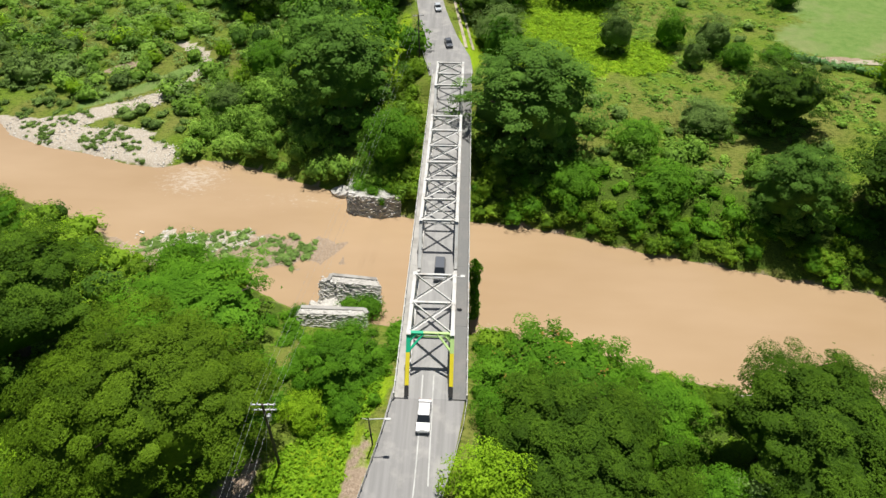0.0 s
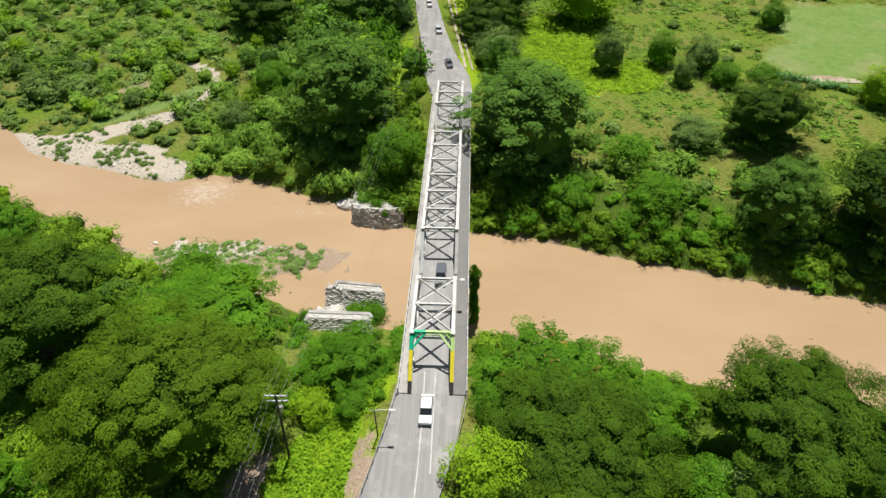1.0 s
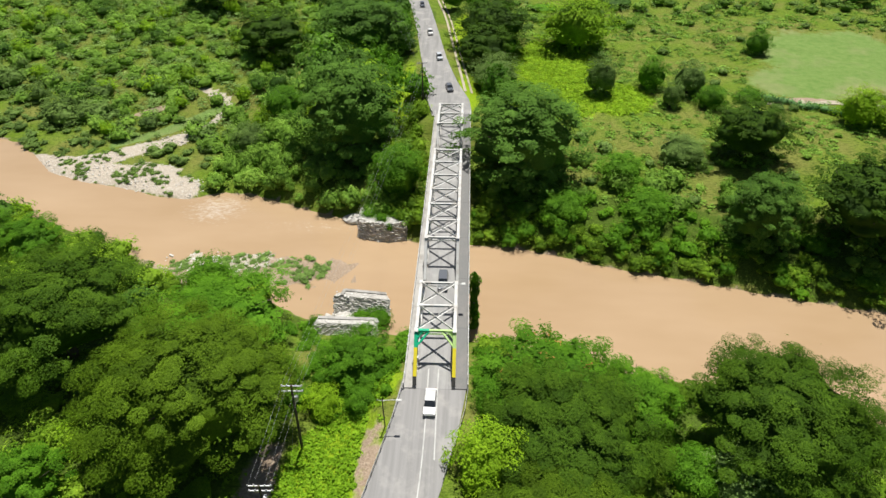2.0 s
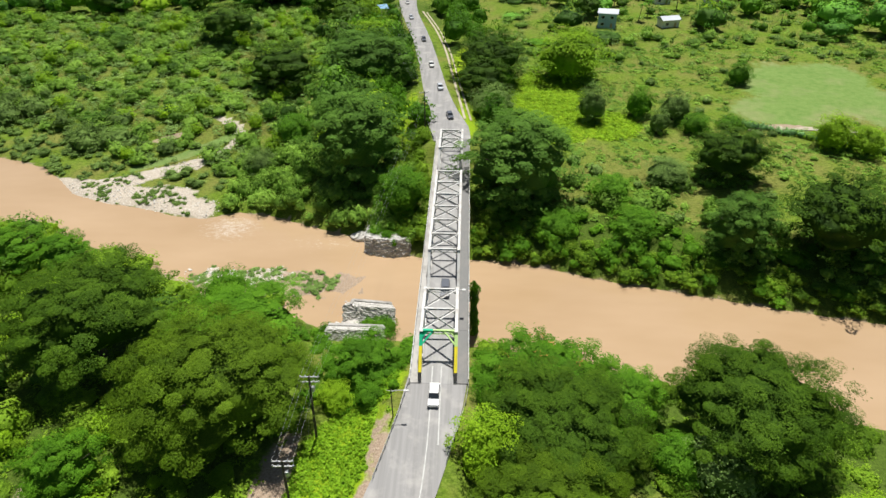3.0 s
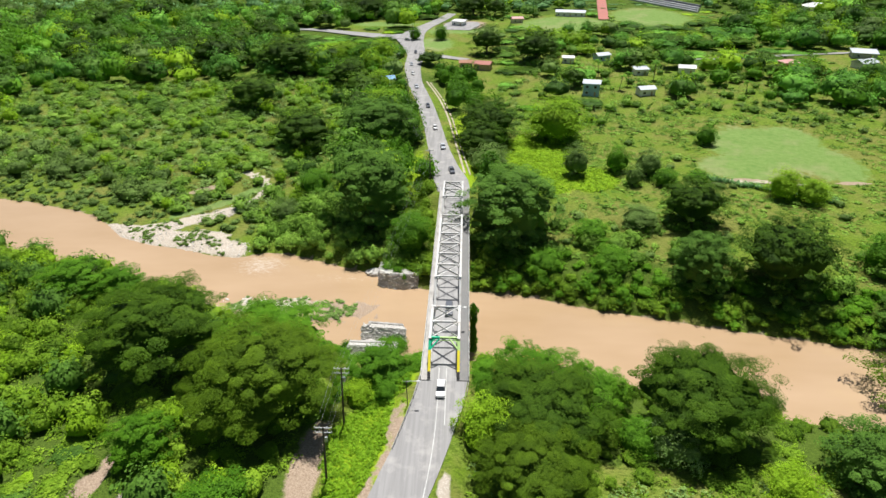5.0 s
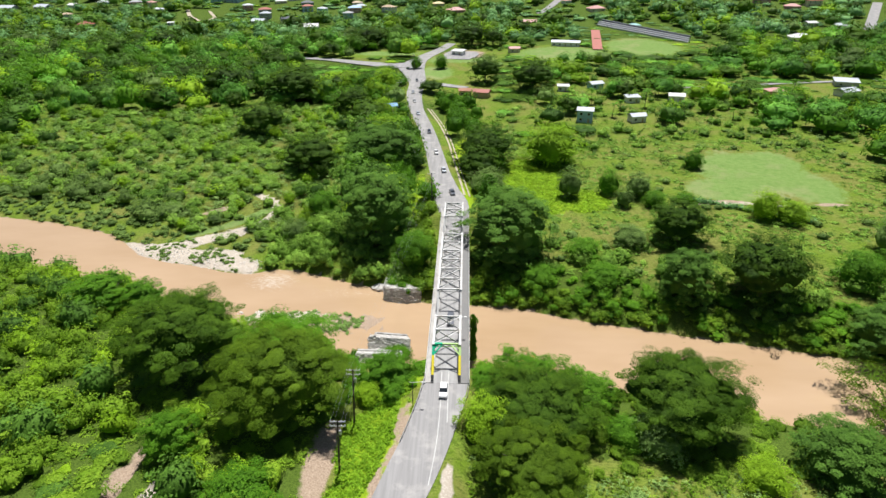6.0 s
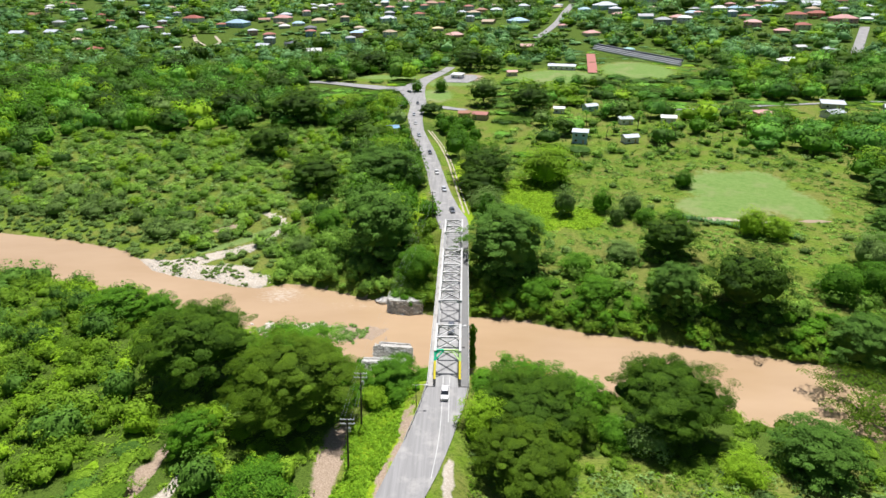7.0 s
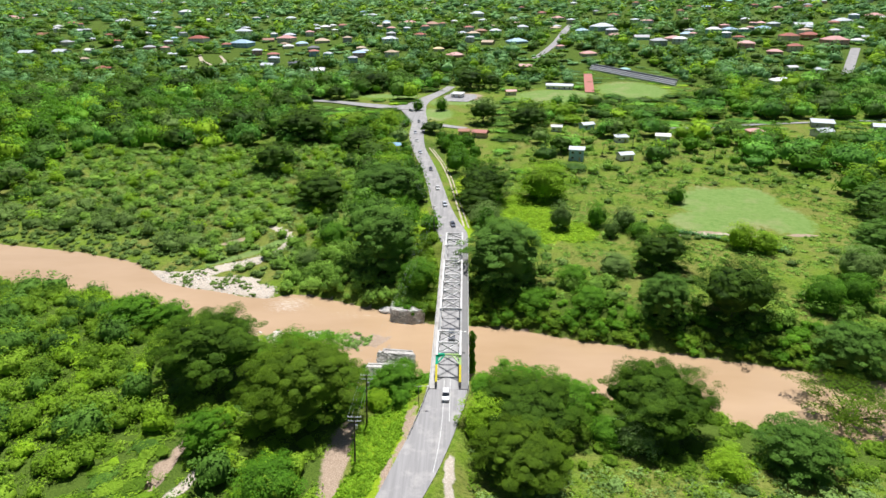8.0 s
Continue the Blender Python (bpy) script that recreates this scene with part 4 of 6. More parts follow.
FIELD_TREES = [
    ("rain_far", 12, 140, 13.5, 16.5, 20), ("rain_far", 9.5, 124, 9.8, 13, 90), ("olive", 12, 108, 8, 9.5, 200), ("small", 58, 109, 4.6, 9, 0),
    ("olive", 68, 106, 5.4, 9, 70), ("small", 99, 137, 4.4, 7, 50), ("dark", -32, 134, 15, 18, 0), ("rain_far", -64, 142, 13, 15, 130),
    ("rain_far", -100, 190, 13.5, 15.5, 260), ("rain_far", 16, 295, 11, 17, 0), ("rain_far", 45, 274, 15.5, 18, 0), ("rain_far", -61, 229, 11, 13.5, 30), ("rain_far", -100, 252, 18, 20, 0), ("yellow", -34, 165, 9, 14, 10), ("dark", -30, 108, 8, 11, 70),
    ("rain_far", -80, 424, 16, 17, 10), ("rain_far", -58, 434, 13, 15, 140), ("rain_far", 8, 424, 14, 18, 80), ("rain_far", 26, 420, 10, 15, 0), ("yellow", -69, 272, 8, 13, 0), ("yellow", -47, 274, 8, 14, 60), ("yellow", -51, 246, 7.5, 12, 120),
    ("yellow", -41, 211, 7, 11, 200), ("full", -58, 262, 9, 13, 30), ("small", -33, 337, 4.5, 8, 0), ("small", -15, 340, 5, 9, 70),
    ("small", -48, 96, 6, 8, 10), ("olive", -56, 84, 5.5, 7, 0), ("yellow", -36, 88, 4.5, 6, 0),
]
SOUTH_TREES = [
    ("airy", 99.5, 1, 12.5, 11.5, 30), ("dark", 72.5, -22.5, 8.2, 9.4, 100), ("pale", 41, -17.8, 5.4, 7.2, 0), ("yellow", 57.2, -25.8, 4.3, 4.6, 40),
    ("full", -50.5, -23.5, 5.6, 8.5, 0), ("small", -33.5, -35, 6.5, 6.6, 70), ("full", -94, 28, 8, 9.5, 15), ("small", 35, -16.5, 4.2, 5.2, 0), ("dark", 110, 22, 9.5, 12, 60), ("bush", -47.6, 27, 5.6, 6.2, 0), ("full", -84, 30, 7, 8, 45), ("small", 126, 48, 6.0, 9, 0),
]
CANOPIES = [(x, y, r) for _, x, y, r, *_ in NEAR_TREES + FAR_BANK_TREES + FIELD_TREES + SOUTH_TREES if r > 7.5]
for kind, x, y, r, h, turn in NEAR_TREES + FAR_BANK_TREES + FIELD_TREES + SOUTH_TREES:
    plant(MODELS[kind][0], x, y, r, h, turn, MODELS[kind][1])


blossoming = next(o for o in scene.objects if o.name.startswith("tree") and o.parent is None and abs(o.location.x - 17.5) < 0.2 and abs(o.location.y + 2.2) < 0.2)
v, f, tint = crown_arrays(5, 9.15, 11.1, 300, 10, 0.26, 0.42, low=-0.5, flat=0.4, ragged=0.17, puff_size=(0.05, 0.1), core=False)
petal = np.random.default_rng(12).uniform(size=300)
keep_petal = np.repeat((petal < 0.13), 10)
quads("blossom", v, f[keep_petal], M["flame"], blossoming, "orange blossom", False, {"tint": tint})


def stuff(name, seed, leaves, spots, templates, label, category, vary=0.2):
    """Many plants nobody could count, as one object. Spots: rows of x, y, radius, height."""
    rng = np.random.default_rng(seed)
    spots = np.asarray(spots, float)
    z = ground(spots[:, 0], spots[:, 1]) - 0.15
    pick = rng.integers(0, len(templates), len(spots))
    turn = rng.uniform(0, 2 * np.pi, len(spots))
    tone = rng.normal(0, vary, len(spots))
    vs, fs, ts, base = [], [], [], 0
    for k, (v, f, tint) in enumerate(templates):
        own = np.where(pick == k)[0]
        c, s = np.cos(turn[own])[:, None], np.sin(turn[own])[:, None]
        r, h = spots[own, 2][:, None], spots[own, 3][:, None]
        x = (v[:, 0] * c - v[:, 1] * s) * r + spots[own, 0][:, None]
        y = (v[:, 0] * s + v[:, 1] * c) * r + spots[own, 1][:, None]
        vs.append(np.stack([x, y, v[:, 2] * h + z[own][:, None]], -1).reshape(-1, 3))
        fs.append((f[None] + (np.arange(len(own)) * len(v))[:, None, None] + base).reshape(-1, 3))
        ts.append((tint[None] + tone[own][:, None]).ravel())
        base += len(own) * len(v)
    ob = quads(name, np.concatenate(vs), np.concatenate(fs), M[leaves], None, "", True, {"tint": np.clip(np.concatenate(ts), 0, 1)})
    return tagged(ob, label, category, "", "stuff")


def open_ground(x, y):
    """True where nothing tall grows: roads, lawns, yards, water, the bridge."""
    road = np.abs(x - np.interp(y, [p[1] for p in NORTH_ROAD], [p[0] for p in NORTH_ROAD])) < np.where(y > 270, 12, 7.5)
    road &= (y > 70) & (y < 445)
    south = (np.abs(x - np.interp(y, RD_Y, RD_X)) < np.where(y > -7, 5.8, 7.2)) & (y < 10)
    bridge = (np.abs(x) < 5.9) & (y > -8) & (y < 90)
    lawn = (np.maximum.reduce([cover(x, y, k) for k in ("lush", "lawn")]) > 0.42) & ((y < -8) | (y > 20))
    bare = np.maximum(cover(x, y, "soil"), cover(x, y, "sand")) > 0.5
    dn, ds = y - np.interp(x, NB_X, NB_Y), np.interp(x, SB_X, SB_Y) - y
    wet = (dn < 1.0) & (ds < 1.0)
    side = (np.abs(y - np.interp(x, [-150, -89, -50, -36], [392, 366, 350, 350])) < 9) & (x > -150) & (x < -30)
    for line in (((96, 603), (164, 850)), ((360, 466), (437, 584))):
        (x0, y0), (x1, y1) = line
        side |= (np.abs(x - np.interp(y, [y0, y1], [x0, x1])) < 9) & (y > y0 - 20) & (y < y1 + 15)
    side |= (np.hypot(x + 305, (y - 615) * 0.6) < 28)
    return road | south | bridge | lawn | bare | wet | side


HOUSE_SPOTS = []
# clearings, where plants stay under a height: x from, to, y from, to, height
LOW_PLANTS = [(-73, -46, -42, -19, 0.7), (-110, -30, 255, 300, 6.5), (100, 185, 262, 330, 6.5), (-330, -160, 570, 690, 2.5), (-120, -30, 300, 378, 1.6), (-40, 45, 270, 425, 2.0), (105, 190, 330, 400, 3.0), (128, 330, 258, 302, 0.7), (105, 205, 385, 520, 0.5), (-330, -260, 520, 600, 2.5), (60, 120, 520, 600, 3.0), (-300, -120, 600, 660, 2.5), (20, 40, 150, 260, 2.0)]


def scatter(seed, x0, x1, y0, y1, gap, size, tall, keep, wedge=True):
    """Loosely strewn places where keep(x, y) is true."""
    rng = np.random.default_rng(seed)
    gx, gy = np.meshgrid(np.arange(x0, x1, gap), np.arange(y0, y1, gap))
    x = gx.ravel() + rng.uniform(-0.95, 0.95, gx.size) * gap
    y = gy.ravel() + rng.uniform(-0.95, 0.95, gx.size) * gap
    ok = keep(x, y, rng) & ~open_ground(x, y)
    if wedge:
        ok &= np.abs(x) < 0.82 * (y + 125) + 25
    for hx, hy, hr in HOUSE_SPOTS:
        toward = (np.abs(x - hx * (1 - 0.06)) < hr + size * 0.9) & (y > hy - hr * 1.6 - size) & (y < hy + hr + size * 0.5)
        ok &= ~toward
    x, y = x[ok], y[ok]
    r = size * rng.uniform(0.55, 1.4, len(x))
    h = tall * (0.35 + 0.65 * r / size) * rng.uniform(0.7, 1.3, len(x))
    for cx, cy, cr in CANOPIES:
        if cy > 80:
            continue
        h = np.where(np.hypot(x - cx, y - cy + 0.15 * cr) < cr * (1.12 if cy < 25 else 0.75), np.minimum(h, 1.2), h)
    for x0, x1, y0, y1, top in LOW_PLANTS:
        h = np.where((x > x0) & (x < x1) & (y > y0) & (y < y1), np.minimum(h, top), h)
    for hx, hy, hr in HOUSE_SPOTS:
        if hy > 190:
            gap_front = (np.abs(x - hx * (1 - (hy - y) / (hy + 118))) < hr + 3) & (y < hy) & (y > hy - min(38, max(26, hy * 0.08)))
            h = np.where(gap_front, np.minimum(h, 3.4), h)
    return np.stack([x, y, r, h], 1)


# ---- houses ----
def roof_shape(w, d, h, rise, kind, eave=0.6):
    """A hip, gable or single-slope roof with thickness."""
    bm = bmesh.new()
    a, c = w / 2 + eave, d / 2 + eave
    if kind == "hip":
        k = max(a - c, 0.15 * a)
        ridge = [(-k, 0, h + rise), (k, 0, h + rise)]
    elif kind == "gable":
        ridge = [(-a, 0, h + rise), (a, 0, h + rise)]
    else:
        ridge = [(-a, c, h + rise), (a, c, h + rise)]
    low = [(-a, -c, h), (a, -c, h), (a, c, h), (-a, c, h)]
    if kind == "shed":
        low[2], low[3] = (a, c, h + rise), (-a, c, h + rise)
    for lift, flip in ((0.0, True), (0.18, False)):
        r = [bm.verts.new((x, y, z + lift)) for x, y, z in ridge]
        v = [bm.verts.new((x, y, z + lift)) for x, y, z in low]
        if kind == "shed":
            faces = [(v[0], v[1], v[2], v[3])]
        else:
            faces = [(v[0], v[1], r[1], r[0]), (v[2], v[3], r[0], r[1]), (v[1], v[2], r[1]), (v[3], v[0], r[0])]
        for f in faces:
            bm.faces.new(f[::-1] if flip else f)
    bm.verts.ensure_lookup_table()
    n = 6
    for i in range(4):
        j = (i + 1) % 4
        bm.faces.new((bm.verts[2 + i], bm.verts[2 + j], bm.verts[2 + n + j], bm.verts[2 + n + i]))
    loose = [v for v in bm.verts if not v.link_faces]
    bmesh.ops.delete(bm, geom=loose, context="VERTS")
    return bm


def house(x, y, w, wall, roof, storeys=1, kind="hip", turn=0.0, depth=0.7, what="house"):
    storey = 2.9
    d, h = w * depth, storey * storeys + 0.3
    z = float(min(ground(x - w / 2, y - d / 2), ground(x + w / 2, y - d / 2), ground(x, y)))
    names = {"hip": "hipped", "gable": "gabled", "shed": "sloping"}
    ob = thing(what, f"{wall} {'two-storey ' if storeys > 1 else ''}house with a {names[kind]} {roof} roof among trees", what, pose(x, y, z, 0, 0, turn), "houses of the town")
    bm = bmesh.new()
    box(bm, -w / 2, w / 2, -d / 2, d / 2, -1.5, h)
    if kind == "gable":
        for s in (-1, 1):
            v = [bm.verts.new(p) for p in ((s * w / 2, -d / 2, h), (s * w / 2, d / 2, h), (s * w / 2, 0, h + d * 0.22))]
            bm.faces.new(v)
    part("wall", bm, painted(wall, "wall"), ob)
    part("roof", roof_shape(w, d, h, d * 0.22 if kind != "shed" else w * 0.08, kind), painted(roof, "roof"), ob)
    if kind == "hip" and storeys > 1:
        part("balcony", box(bmesh.new(), -w * 0.3, w * 0.3, -d / 2 - 1.4, -d / 2, storey - 0.05, storey + 0.12), painted("white", "wall"), ob)
    cols = max(2, int(w / 4.5))
    for s in range(storeys):
        for k in range(cols):
            cx = -w / 2 + w * (k + 0.5) / cols
            zc = 1.0 + s * storey
            if s == 0 and k == cols // 2:
                part("door", box(bmesh.new(), cx - 0.5, cx + 0.5, -d / 2 - 0.05, -d / 2 + 0.02, 0.1, 2.2), painted("tan", "wall"), ob)
                continue
            win = part("window", box(bmesh.new(), cx - 0.75, cx + 0.75, -d / 2 - 0.07, -d / 2 + 0.02, zc, zc + 1.3), painted("white", "wall"), ob)
            part("pane", box(bmesh.new(), cx - 0.65, cx + 0.65, -d / 2 - 0.085, -d / 2 - 0.06, zc + 0.1, zc + 1.2), M["glass"], win)
    HOUSE_SPOTS.append((x, y, w * 0.6))
    return ob


# Rows of x, y, width, wall, roof, storeys, roof kind.
WEST_TOWN = [
    (-937, 1149, 40, "white", "pink", 1, "hip"), (-659, 835, 22, "tan", "rust", 1, "gable"), (-594, 698, 22, "white", "silver", 1, "gable"), (-546, 698, 22, "grey", "silver", 1, "gable"),
    (-507, 700, 15, "white", "white", 1, "gable"), (-556, 785, 14, "cream", "silver", 1, "hip"), (-493, 640, 10, "white", "white", 1, "shed"), (-647, 1047, 26, "white", "silver", 1, "hip"),
    (-651, 1197, 22, "cream", "silver", 2, "hip"), (-599, 1217, 28, "blue", "white", 2, "hip"), (-316, 560, 7, "white", "white", 1, "shed"),
]
HILL_TOWN = [
    (-376, 749, 26, "white", "red", 2, "hip"), (-298, 706, 29, "blue", "blue", 2, "hip"), (-330, 804, 24, "white", "silver", 2, "hip"), (-244, 729, 24, "cream", "pink", 2, "hip"),
    (-271, 733, 16, "tan", "rust", 1, "gable"), (-216, 701, 17, "white", "blue", 1, "hip"), (-192, 717, 21, "cream", "tan", 1, "hip"), (-193, 670, 16, "grey", "dark", 1, "hip"),
    (-220, 563, 16, "white", "silver", 1, "gable"), (-192, 575, 15, "grey", "dark", 1, "gable"), (-156, 526, 18, "white", "white", 1, "gable"), (-324, 1045, 20, "white", "silver", 1, "hip"), (-129, 658, 13, "cream", "tan", 1, "hip"),
]
MID_TOWN = [
    (-96, 689, 21, "blue", "silver", 2, "hip"), (-89, 904, 28, "cream", "pink", 1, "hip"), (-51, 883, 24, "cream", "rust", 1, "hip"), (-30, 631, 14, "cream", "yellow", 1, "hip"), (-175, 1077, 20, "white", "silver", 1, "hip"),
    (24, 745, 16, "orange", "rust", 2, "hip"), (45, 769, 18, "blue", "silver", 1, "hip"), (31, 659, 16, "tan", "tan", 1, "gable"), (67, 660, 25, "blue", "blue", 1, "hip"), (-9, 593, 20, "pink", "pink", 1, "hip"),
    (84, 946, 18, "white", "silver", 1, "hip"), (23, 1027, 26, "white", "silver", 2, "hip"), (157, 943, 20, "cream", "pink", 1, "hip"),
]
EAST_HILL = [
    (159, 725, 18, "teal", "blue", 2, "hip"), (196, 775, 32, "blue", "silver", 2, "hip"), (141, 578, 18, "cream", "pink", 1, "hip"), (197, 695, 17, "cream", "pink", 1, "hip"), (223, 669, 19, "teal", "grey", 1, "gable"),
    (231, 623, 19, "grey", "grey", 2, "hip"), (258, 654, 20, "cream", "pink", 1, "hip"), (289, 697, 18, "white", "blue", 1, "hip"), (330, 718, 20, "teal", "white", 2, "hip"), (360, 741, 19, "blue", "blue", 1, "hip"),
    (322, 597, 19, "pink", "pink", 2, "hip"), (432, 821, 24, "cream", "pink", 1, "hip"), (408, 749, 22, "white", "blue", 1, "hip"),
]
EAST_TOWN = [
    (478, 783, 25, "white", "silver", 1, "gable"), (390, 641, 21, "cream", "red", 2, "hip"), (418, 649, 21, "orange", "red", 2, "hip"), (425, 607, 27, "pink", "pink", 2, "hip"), (562, 836, 27, "white", "silver", 1, "hip"),
    (634, 879, 24, "cream", "pink", 2, "hip"), (480, 642, 15, "white", "silver", 1, "hip"), (340, 565, 16, "pink", "pink", 1, "hip"), (162, 495, 11, "teal", "teal", 1, "hip"), (66, 523, 14, "tan", "pink", 1, "gable"),
    (286, 431, 20, "white", "white", 1, "hip"), (324, 493, 11, "white", "white", 1, "gable"), (345, 482, 12, "white", "silver", 1, "gable"),
]
VALLEY_HOUSES = [
    (187, 258, 10.5, "pink", "pink", 1, "hip"), (228, 257, 12, "white", "silver", 1, "gable"), (241, 281, 14, "grey", "silver", 1, "shed"), (272, 268, 12, "grey", "silver", 1, "gable"), (66, 206, 8.5, "blue", "silver", 2, "shed"),
    (93, 206, 8.5, "white", "silver", 1, "gable"), (100, 245, 8, "white", "silver", 1, "shed"), (126, 247, 9, "white", "white", 1, "gable"), (64, 272, 7, "white", "white", 1, "gable"), (13, 259, 10, "tan", "red", 1, "gable"),
    (3, 262, 8, "tan", "rust", 1, "shed"), (-3, 388, 10, "white", "white", 1, "shed"), (42, 396, 9, "cream", "pink", 1, "gable"), (-40, 228, 9, "white", "skyblue", 1, "gable"), (85, 278, 9, "blue", "silver", 1, "gable"),
]
spin = random.Random(4)
for row in WEST_TOWN + HILL_TOWN + MID_TOWN + EAST_HILL + EAST_TOWN + VALLEY_HOUSES:
    hx, hy, hw, wall, roof, storeys, kind = row
    house(hx, hy, hw * 0.92, wall, roof, storeys, kind, spin.uniform(-25, 25))
house(87, 420, 23, "white", "silver", 1, "gable", -14, 0.3, "school_building")

# more roofs between the trees, farther up the hill
for k in range(260):
    hx, hy = spin.uniform(-1, 1), spin.uniform(560, 900) if k % 2 else spin.uniform(900, 2000)
    hx *= 0.72 * hy + 60
    if abs(hx) < 0.7 * (hy + 118) and all(math.hypot(hx - a, hy - b) > 19 for a, b, _ in HOUSE_SPOTS) and not open_ground(np.array([hx]), np.array([hy]))[0]:
        house(hx, hy, spin.uniform(9, 16), spin.choice(["white", "white", "cream", "blue", "pink", "teal", "grey"]), spin.choice(["silver", "white", "silver", "pink", "red", "tan", "blue", "grey"]), spin.choice([1, 2, 2]), "hip", spin.uniform(-30, 30))

# walled terrace beside the sports field
wall_line = thing("grandstand", "long low grey concrete terrace beside a sports field", "grandstand")
for k, (dz, off) in enumerate(((0.0, 0.0), (1.1, 2.2), (2.2, 4.4), (3.4, 6.6))):
    a, b = Vector((131 + off * 0.5, 512 + off, 0)), Vector((190 + off * 0.5, 424 + off, 0))
    za = float(ground(a.x, a.y))
    zb = float(ground(b.x, b.y))
    member("terrace_step", wall_line, box_outline(2.3, 2.6), (a.x, a.y, za + dz), (b.x, b.y, zb + dz), painted("dark" if k == 3 else "grey", "wall"))


# ---- scrub, woods and grass in bulk ----
def templates(seeds, puffs, per_puff, leaf, **more):
    return [crown_arrays(s, 1.0, 1.0, puffs, per_puff, leaf, **more) for s in seeds]


def north_side(x, y):
    return y - np.interp(x, NB_X, NB_Y)


FAR_TREE = templates((1, 2, 3, 4, 8), 30, 8, 0.11, ragged=0.24, tiers=0.06, base=0.42, low=-0.6, puff_size=(0.14, 0.27), flat=0.5, boxy=0.74, lift=0.5, core_shade_tint=0.3, lobed=4, skirt=0.36)
CROWN = templates((21, 22, 23), 44, 13, 0.08, ragged=0.2, tiers=0.04, base=0.5, low=-0.4, puff_size=(0.1, 0.2), flat=0.32, boxy=0.72, lift=0.8, core_shade_tint=0.22, lobed=6, skirt=0.3, core_size=0.95, wild=0.2)
FARTHEST = templates((5, 6, 7, 9), 15, 4, 0.2, base=0.4, low=-0.5, puff_size=(0.16, 0.3), flat=0.6, boxy=0.78, lift=0.5, core_shade_tint=0.33, lobed=2, skirt=0.4, core_size=0.98)
SPECK = templates((15, 16), 7, 3, 0.4, base=0.4, low=-0.3, puff_size=(0.3, 0.45), flat=0.6, lift=0.5, core_shade_tint=0.4, lobed=2, core_size=0.95, skirt=0.4)
THICKET = templates((17, 18, 19, 20), 20, 8, 0.15, ragged=0.3, tiers=0.08, base=0.38, low=-0.2, puff_size=(0.18, 0.36), flat=0.5, boxy=0.74, lift=0.5, core_shade_tint=0.35, lobed=2, skirt=0.3)
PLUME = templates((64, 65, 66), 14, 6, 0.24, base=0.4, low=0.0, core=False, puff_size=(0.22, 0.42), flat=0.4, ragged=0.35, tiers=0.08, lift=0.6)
SHRUB = templates((11, 12, 13, 14), 14, 6, 0.2, ragged=0.28, tiers=0.08, base=0.34, low=-0.2, puff_size=(0.22, 0.38), flat=0.55, lift=0.4, core_shade_tint=0.3, lobed=2, skirt=0.3)
BUSHY = templates((34, 35, 36, 37, 38), 30, 13, 0.105, ragged=0.34, tiers=0.1, base=0.36, low=-0.4, puff_size=(0.15, 0.32), flat=0.55, lift=0.45, core_shade_tint=0.3, lobed=3, skirt=0.32, core_size=0.86, wild=0.28)
FINE = templates((24, 25, 26, 27), 32, 13, 0.11, ragged=0.32, tiers=0.09, base=0.38, low=-0.4, puff_size=(0.17, 0.32), flat=0.5, lift=0.5, core_shade_tint=0.25, lobed=3, skirt=0.34)
THICK = templates((21, 22, 23), 26, 11, 0.13, ragged=0.3, tiers=0.08, base=0.36, low=-0.3, puff_size=(0.18, 0.34), flat=0.55, lift=0.4, core_shade_tint=0.3, lobed=3, skirt=0.3)
WEED = templates((61, 62, 63), 10, 5, 0.25, base=0.34, low=0.0, core=False, puff_size=(0.25, 0.5), flat=0.6, ragged=0.35, tiers=0.08, lift=0.6)
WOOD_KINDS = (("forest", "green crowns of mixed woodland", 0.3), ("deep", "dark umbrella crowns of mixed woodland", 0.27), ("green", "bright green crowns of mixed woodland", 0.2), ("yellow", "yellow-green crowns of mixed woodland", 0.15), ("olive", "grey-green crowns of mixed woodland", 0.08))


def mixed(name, seed, spots, shapes, vary=0.18):
    """Woodland of several kinds of tree, each kind one object."""
    draw = np.random.default_rng(seed + 500).uniform(size=len(spots))
    start = 0.0
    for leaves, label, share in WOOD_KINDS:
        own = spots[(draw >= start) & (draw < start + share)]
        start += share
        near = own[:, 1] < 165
        # nearer woods take plain leaves, farther ones the haze-blue forest colour
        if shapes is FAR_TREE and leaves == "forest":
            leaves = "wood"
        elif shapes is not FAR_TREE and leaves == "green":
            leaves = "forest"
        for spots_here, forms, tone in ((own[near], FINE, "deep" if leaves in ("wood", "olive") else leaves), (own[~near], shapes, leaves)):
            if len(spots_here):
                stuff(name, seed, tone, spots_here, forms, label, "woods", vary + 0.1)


def in_scrub(x, y, rng):
    return (north_side(x, y) > 22) & (x < -40) & (y < 235) & (x > -235) & (x < -40 - 0.1 * (y - 100))


def in_wood(x, y, rng):
    return ~in_scrub(x, y, rng) & (north_side(x, y) > 30) & (x < -14) & (y < 440)


def in_east(x, y, rng):
    return (x > 20) & (y > 172) & (y < 430) & (rng.uniform(size=x.shape) < np.clip(0.14 + (y - 172) / 170, 0, 0.85))


def east_edge(x, y, rng):
    """The closed woods east of the fields."""
    return (x > np.interp(y, [60, 85, 110, 155, 185, 240, 300, 430], [152, 150, 172, 174, 168, 152, 125, 112])) & (rng.uniform(size=x.shape) < 0.92)


